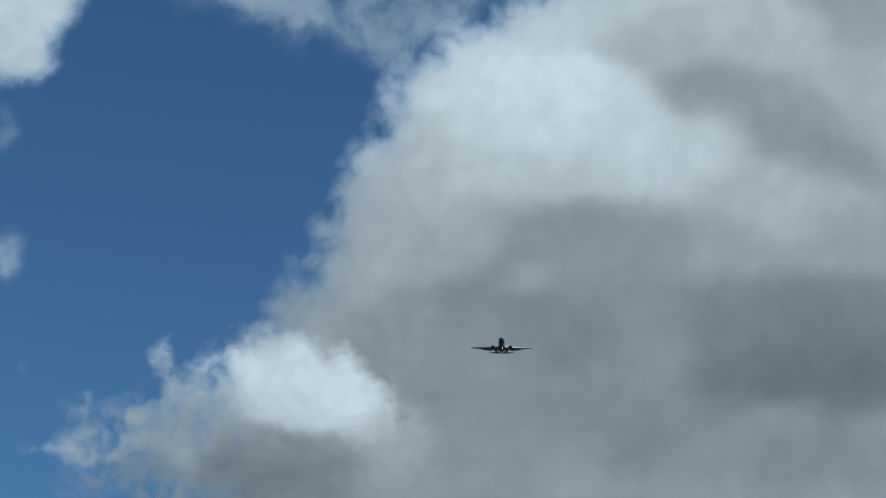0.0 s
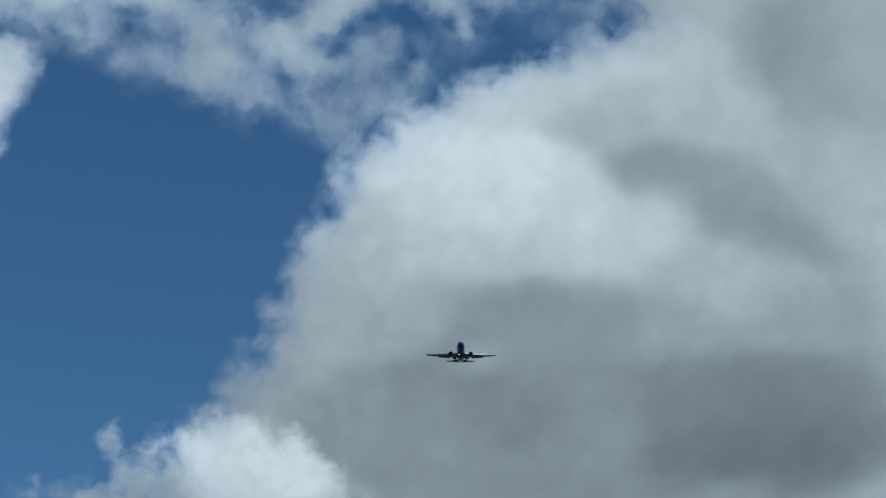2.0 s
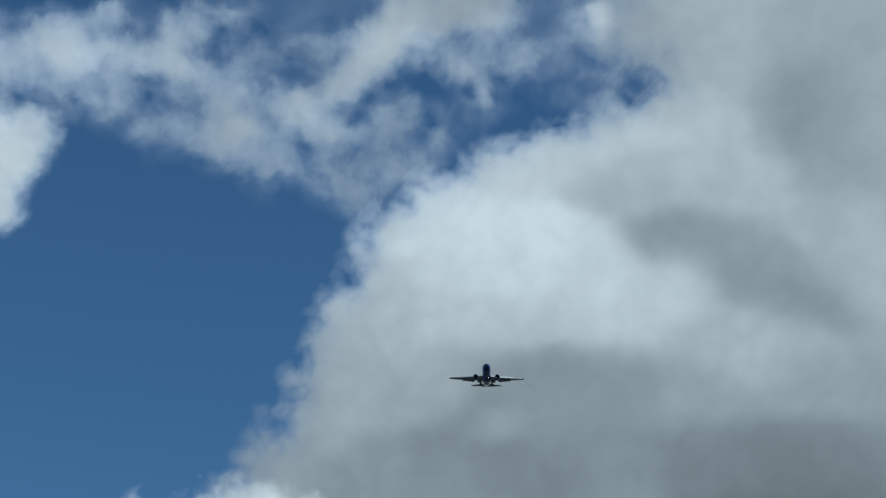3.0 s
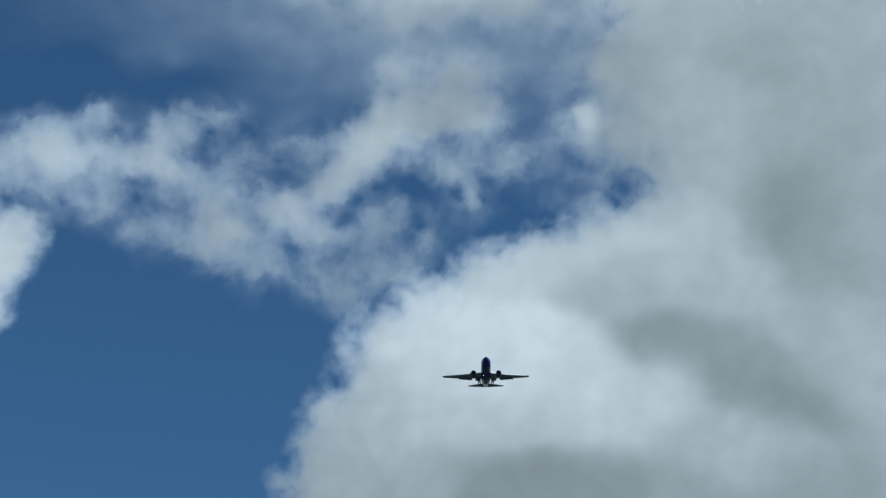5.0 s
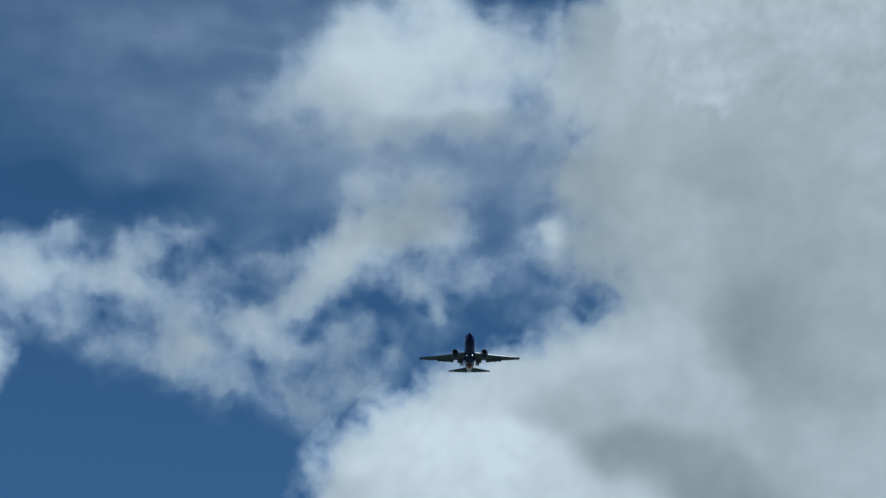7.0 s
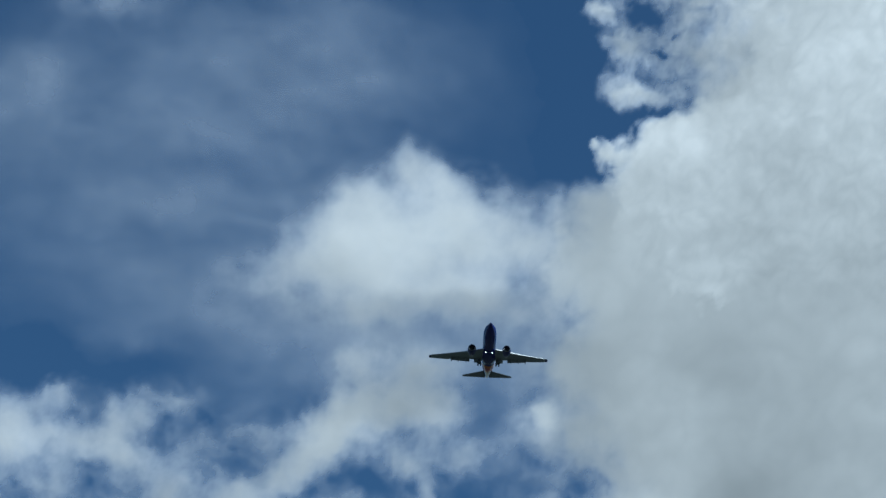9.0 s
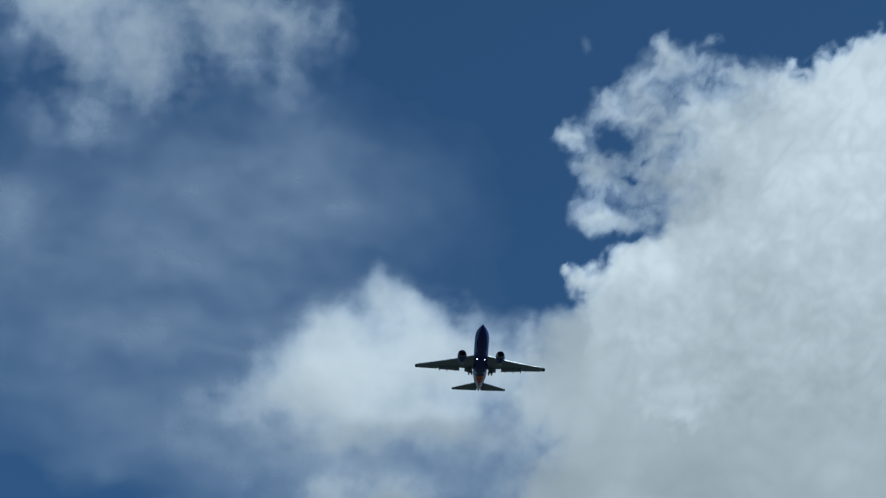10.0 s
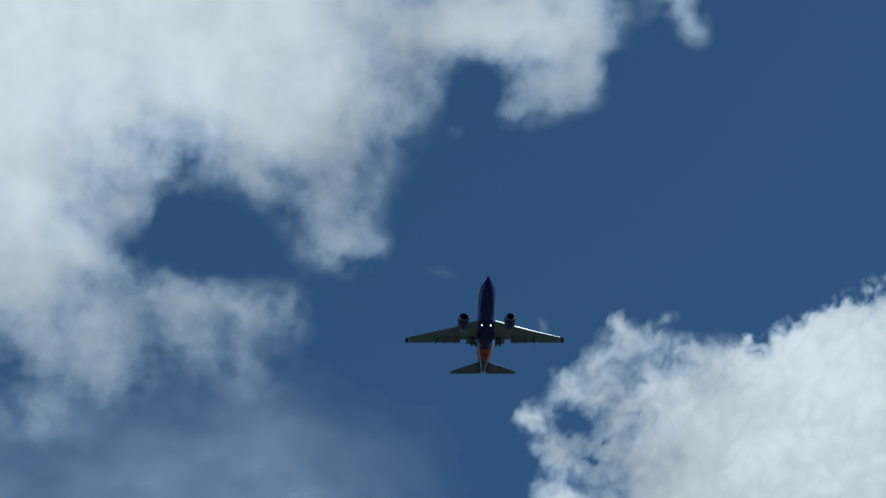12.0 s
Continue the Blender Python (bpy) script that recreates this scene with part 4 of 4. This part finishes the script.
def build_wing(plane, side):
    rings = []
    for x in (0.9, 1.88, 3.2, 4.6, 5.8, 7.6, 9.6, 11.6, 13.6, 15.6, 16.5):
        le, te, z = wing_plan(max(x, 1.88))
        rings.append(foil(side * x, y_at(le), (te - le) * (0.86 if x < 11 else 1.0), z, 0.125 - 0.002 * x))
    wing = part("wing", loft(rings), GREY, plane, "pale grey wing")
    rings = []
    for x, k in ((16.5, 1.0), (16.9, 0.97), (17.1, 0.85), (17.16, 0.6)):
        le, te, z = wing_plan(x)
        rings.append(foil(side * x, y_at(le + (1 - k) * 0.8), (te - le) * k, z, 0.09 * k))
    part("wing_tip", loft(rings), BLUE, wing, "dark blue wing tip")
    # bright leading edge
    rings = []
    for x in (5.9, 9, 12, 15, 16.4):
        le, te, z = wing_plan(x)
        y, c = y_at(le), te - le
        rings.append([(side * x, y + 0.08, z - 0.03), (side * x, y + 0.01, z + 0.03 * c), (side * x, y - 0.10 * c, z + 0.075 * c + 0.02),
                      (side * x, y - 0.10 * c, z + 0.055 * c), (side * x, y + 0.03, z), (side * x, y - 0.035 * c, z - 0.05 * c),
                      (side * x, y - 0.04 * c, z - 0.066 * c), (side * x, y + 0.04, z - 0.045 * c)])
    part("slat", loft(rings, cap=False), BARE, wing, "polished metal leading-edge slat")
    rings = []
    for x in (1.95, 3.0, 4.0):
        le, te, z = wing_plan(x)
        y = y_at(le)
        rings.append([(side * x, y + 0.14, z - 0.05), (side * x, y + 0.06, z + 0.14), (side * x, y - 0.3, z + 0.3), (side * x, y - 0.3, z + 0.2),
                      (side * x, y, z - 0.05), (side * x, y - 0.2, z - 0.26), (side * x, y + 0.04, z - 0.24)])
    part("inboard_slat", loft(rings, cap=False), BARE, wing, "polished metal leading-edge slat")
    # flaps, lowered
    for x0, x1 in ((2.1, 4.15), (5.45, 10.9)):
        rings = []
        for i in range(4):
            x = x0 + (x1 - x0) * i / 3
            le, te, z = wing_plan(x)
            c = 1.55 - 0.05 * x
            ring = foil(0, 0, c, 0, 0.13)
            a = radians(24)
            rings.append([(side * x, y_at(te - 1.48) + p[1] * math.cos(a) + p[2] * math.sin(a), z - 0.12 + p[1] * math.sin(a) + p[2] * math.cos(a)) for p in ring])
        part("flap", loft(rings), FLAP, wing, "lowered grey flap")
    for x in (3.3, 6.6, 8.7, 10.7):
        le, te, z = wing_plan(x)
        a = 0.5
        prof = [(te - 2.2, 0.03, 0), (te - 1.6, 0.14, -0.16), (te - 0.7, 0.17, -0.30), (te - 0.35, 0.12, -0.40), (te + 0.05, 0.03, -0.50)]
        part("flap_track_fairing", loft([oval(y_at(s), w, w * 1.5, z - 0.18 + d, 12, side * x) for s, w, d in prof]), FLAP, wing)


def build_engine(plane, side):
    cx, cz, s0 = side * 4.95, -2.35, 9.7
    c = (cx, y_at(s0), cz)
    eng = part("engine", turned([(-0.28, 1.02), (-0.6, 1.13), (-1.2, 1.20), (-2.0, 1.18), (-2.9, 1.04), (-3.5, 0.84), (-3.52, 0.78),
                                 (-2.6, 0.82), (-1.2, 0.84), (-0.5, 0.86), (-0.28, 0.88)], c), BLUE, plane, "dark blue jet engine nacelle")
    part("intake_lip", turned([(-0.30, 1.025), (-0.12, 1.0), (-0.03, 0.965), (0.0, 0.94), (-0.03, 0.90), (-0.12, 0.875), (-0.30, 0.87)], c), LIP, eng, "worn metal intake lip")
    for i in range(20):
        a = 2 * math.pi * i / 20
        bm = bmesh.new()
        pts = []
        for r, w, tw in ((0.16, 0.05, 0.09), (0.82, 0.11, 0.05)):
            for q in (-1, 1):
                b = a + q * w / max(r, 0.3)
                pts.append(bm.verts.new((cx + r * math.cos(b), y_at(s0 + 0.75) + q * tw, cz + r * math.sin(b))))
        bm.faces.new((pts[0], pts[1], pts[3], pts[2]))
        back = [bm.verts.new(p.co + Vector((0, -0.02, 0))) for p in pts]
        bm.faces.new((back[2], back[3], back[1], back[0]))
        for p, q in ((0, 1), (1, 3), (3, 2), (2, 0)):
            bm.faces.new((pts[p], pts[q], back[q], back[p]))
        part("fan_blade", bm, DARK, eng, smooth=False)
    part("fan_disc", turned([(-0.9, 0.0), (-0.9, 0.84), (-0.94, 0.84), (-0.94, 0.0)], c), DARK, eng)
    part("spinner", turned([(-0.35, 0.0), (-0.45, 0.08), (-0.62, 0.16), (-0.82, 0.2)], c, k=16), DARK, eng)
    part("exhaust_nozzle", turned([(-3.2, 0.62), (-3.9, 0.52), (-4.5, 0.40), (-4.52, 0.36), (-3.4, 0.4)], c), STEEL, eng)
    part("exhaust_cone", turned([(-3.6, 0.3), (-4.4, 0.2), (-5.0, 0.02)], c, k=16), DARK, eng)
    rings = []
    for z, y0, ch in ((cz + 0.95, s0 + 0.9, 3.6), (cz + 1.25, s0 + 1.5, 3.9), (-1.0, s0 + 2.6, 3.8)):
        rings.append(foil(cx, y_at(y0), ch, z, 0.07, up=True))
    part("pylon", loft(rings), GREY, plane)


def build_main_gear(plane, side):
    x = side * 2.6
    gear = part("landing_gear", ball_bar((x, y_at(17.2), -1.3), (x, y_at(17.5), -3.15), 0.13), STEEL, plane, "lowered main wheel leg")
    part("brace", ball_bar((side * 1.3, y_at(17.2), -1.6), (x, y_at(17.4), -2.5), 0.07), STEEL, gear)
    part("torque_link", ball_bar((x, y_at(17.75), -2.2), (x, y_at(17.55), -3.0), 0.05), STEEL, gear)
    part("axle", ball_bar((x - 0.55, y_at(17.5), -3.15), (x + 0.55, y_at(17.5), -3.15), 0.07), STEEL, gear)
    bm = loft([foil(x + side * 0.25, y_at(16.75), 0.85, z, 0.05, up=True) for z in (-1.55, -2.0, -2.5)])
    part("gear_door", bm, BLUE, gear, "dark blue gear door")
    for d in (-0.39, 0.39):
        w = part("wheel", turned([(-0.19, 0.3), (-0.2, 0.45), (-0.15, 0.54), (0, 0.56), (0.15, 0.54), (0.2, 0.45), (0.19, 0.3)], (x + d, y_at(17.5), -3.15), "X", 24), RUBBER, gear, "black rubber tyre")
        part("hub", turned([(-0.17, 0.0), (-0.17, 0.3), (0.17, 0.3), (0.17, 0.0)], (x + d, y_at(17.5), -3.15), "X", 16), STEEL, w)


PLANE = build_aeroplane()


def motions():
    walk(PLANE, [
        (0, flight(34.13, 1284.41, 375.29, -0.17)),
        (0.5, flight(34.36, 1233.04, 370.64, -0.25)),
        (1, flight(34.73, 1183.82, 365.26, -0.34)),
        (1.5, flight(34.38, 1138.87, 361.14, -0.47)),
        (2, flight(33.56, 1095.37, 357.77, -0.6)),
        (2.5, flight(32.98, 1055.5, 355.01, -0.83)),
        (3, flight(33.78, 1016.61, 353.56, -1.06)),
        (3.5, flight(33.32, 977.36, 351.82, -0.79)),
        (5.5, flight(33.75, 830.2, 343.71, 0.02)),
        (6, flight(33.99, 794.3, 342.43, -0.09)),
        (6.5, flight(34.3, 760.47, 341.08, -0.66)),
        (6.7, flight(34.36, 746.65, 340.24, -0.69)),
        (8.3, flight(35.1, 636.47, 335.71, -0.94)),
        (8.5, flight(35.18, 622.79, 335.04, -0.97)),
        (9, flight(35.97, 587.98, 332.93, -0.71)),
        (9.5, flight(36.2, 553.64, 331.47, -0.57)),
        (10, flight(36.54, 519.2, 330.06, -0.98)),
        (10.5, flight(36.62, 485.16, 328.64, -0.99)),
        (11, flight(37.04, 451.09, 326.87, -0.95)),
        (11.5, flight(37.05, 417.63, 325.54, -0.41)),
        (12, flight(37.42, 384.88, 324.78, -0.31)),
    ])


motions()
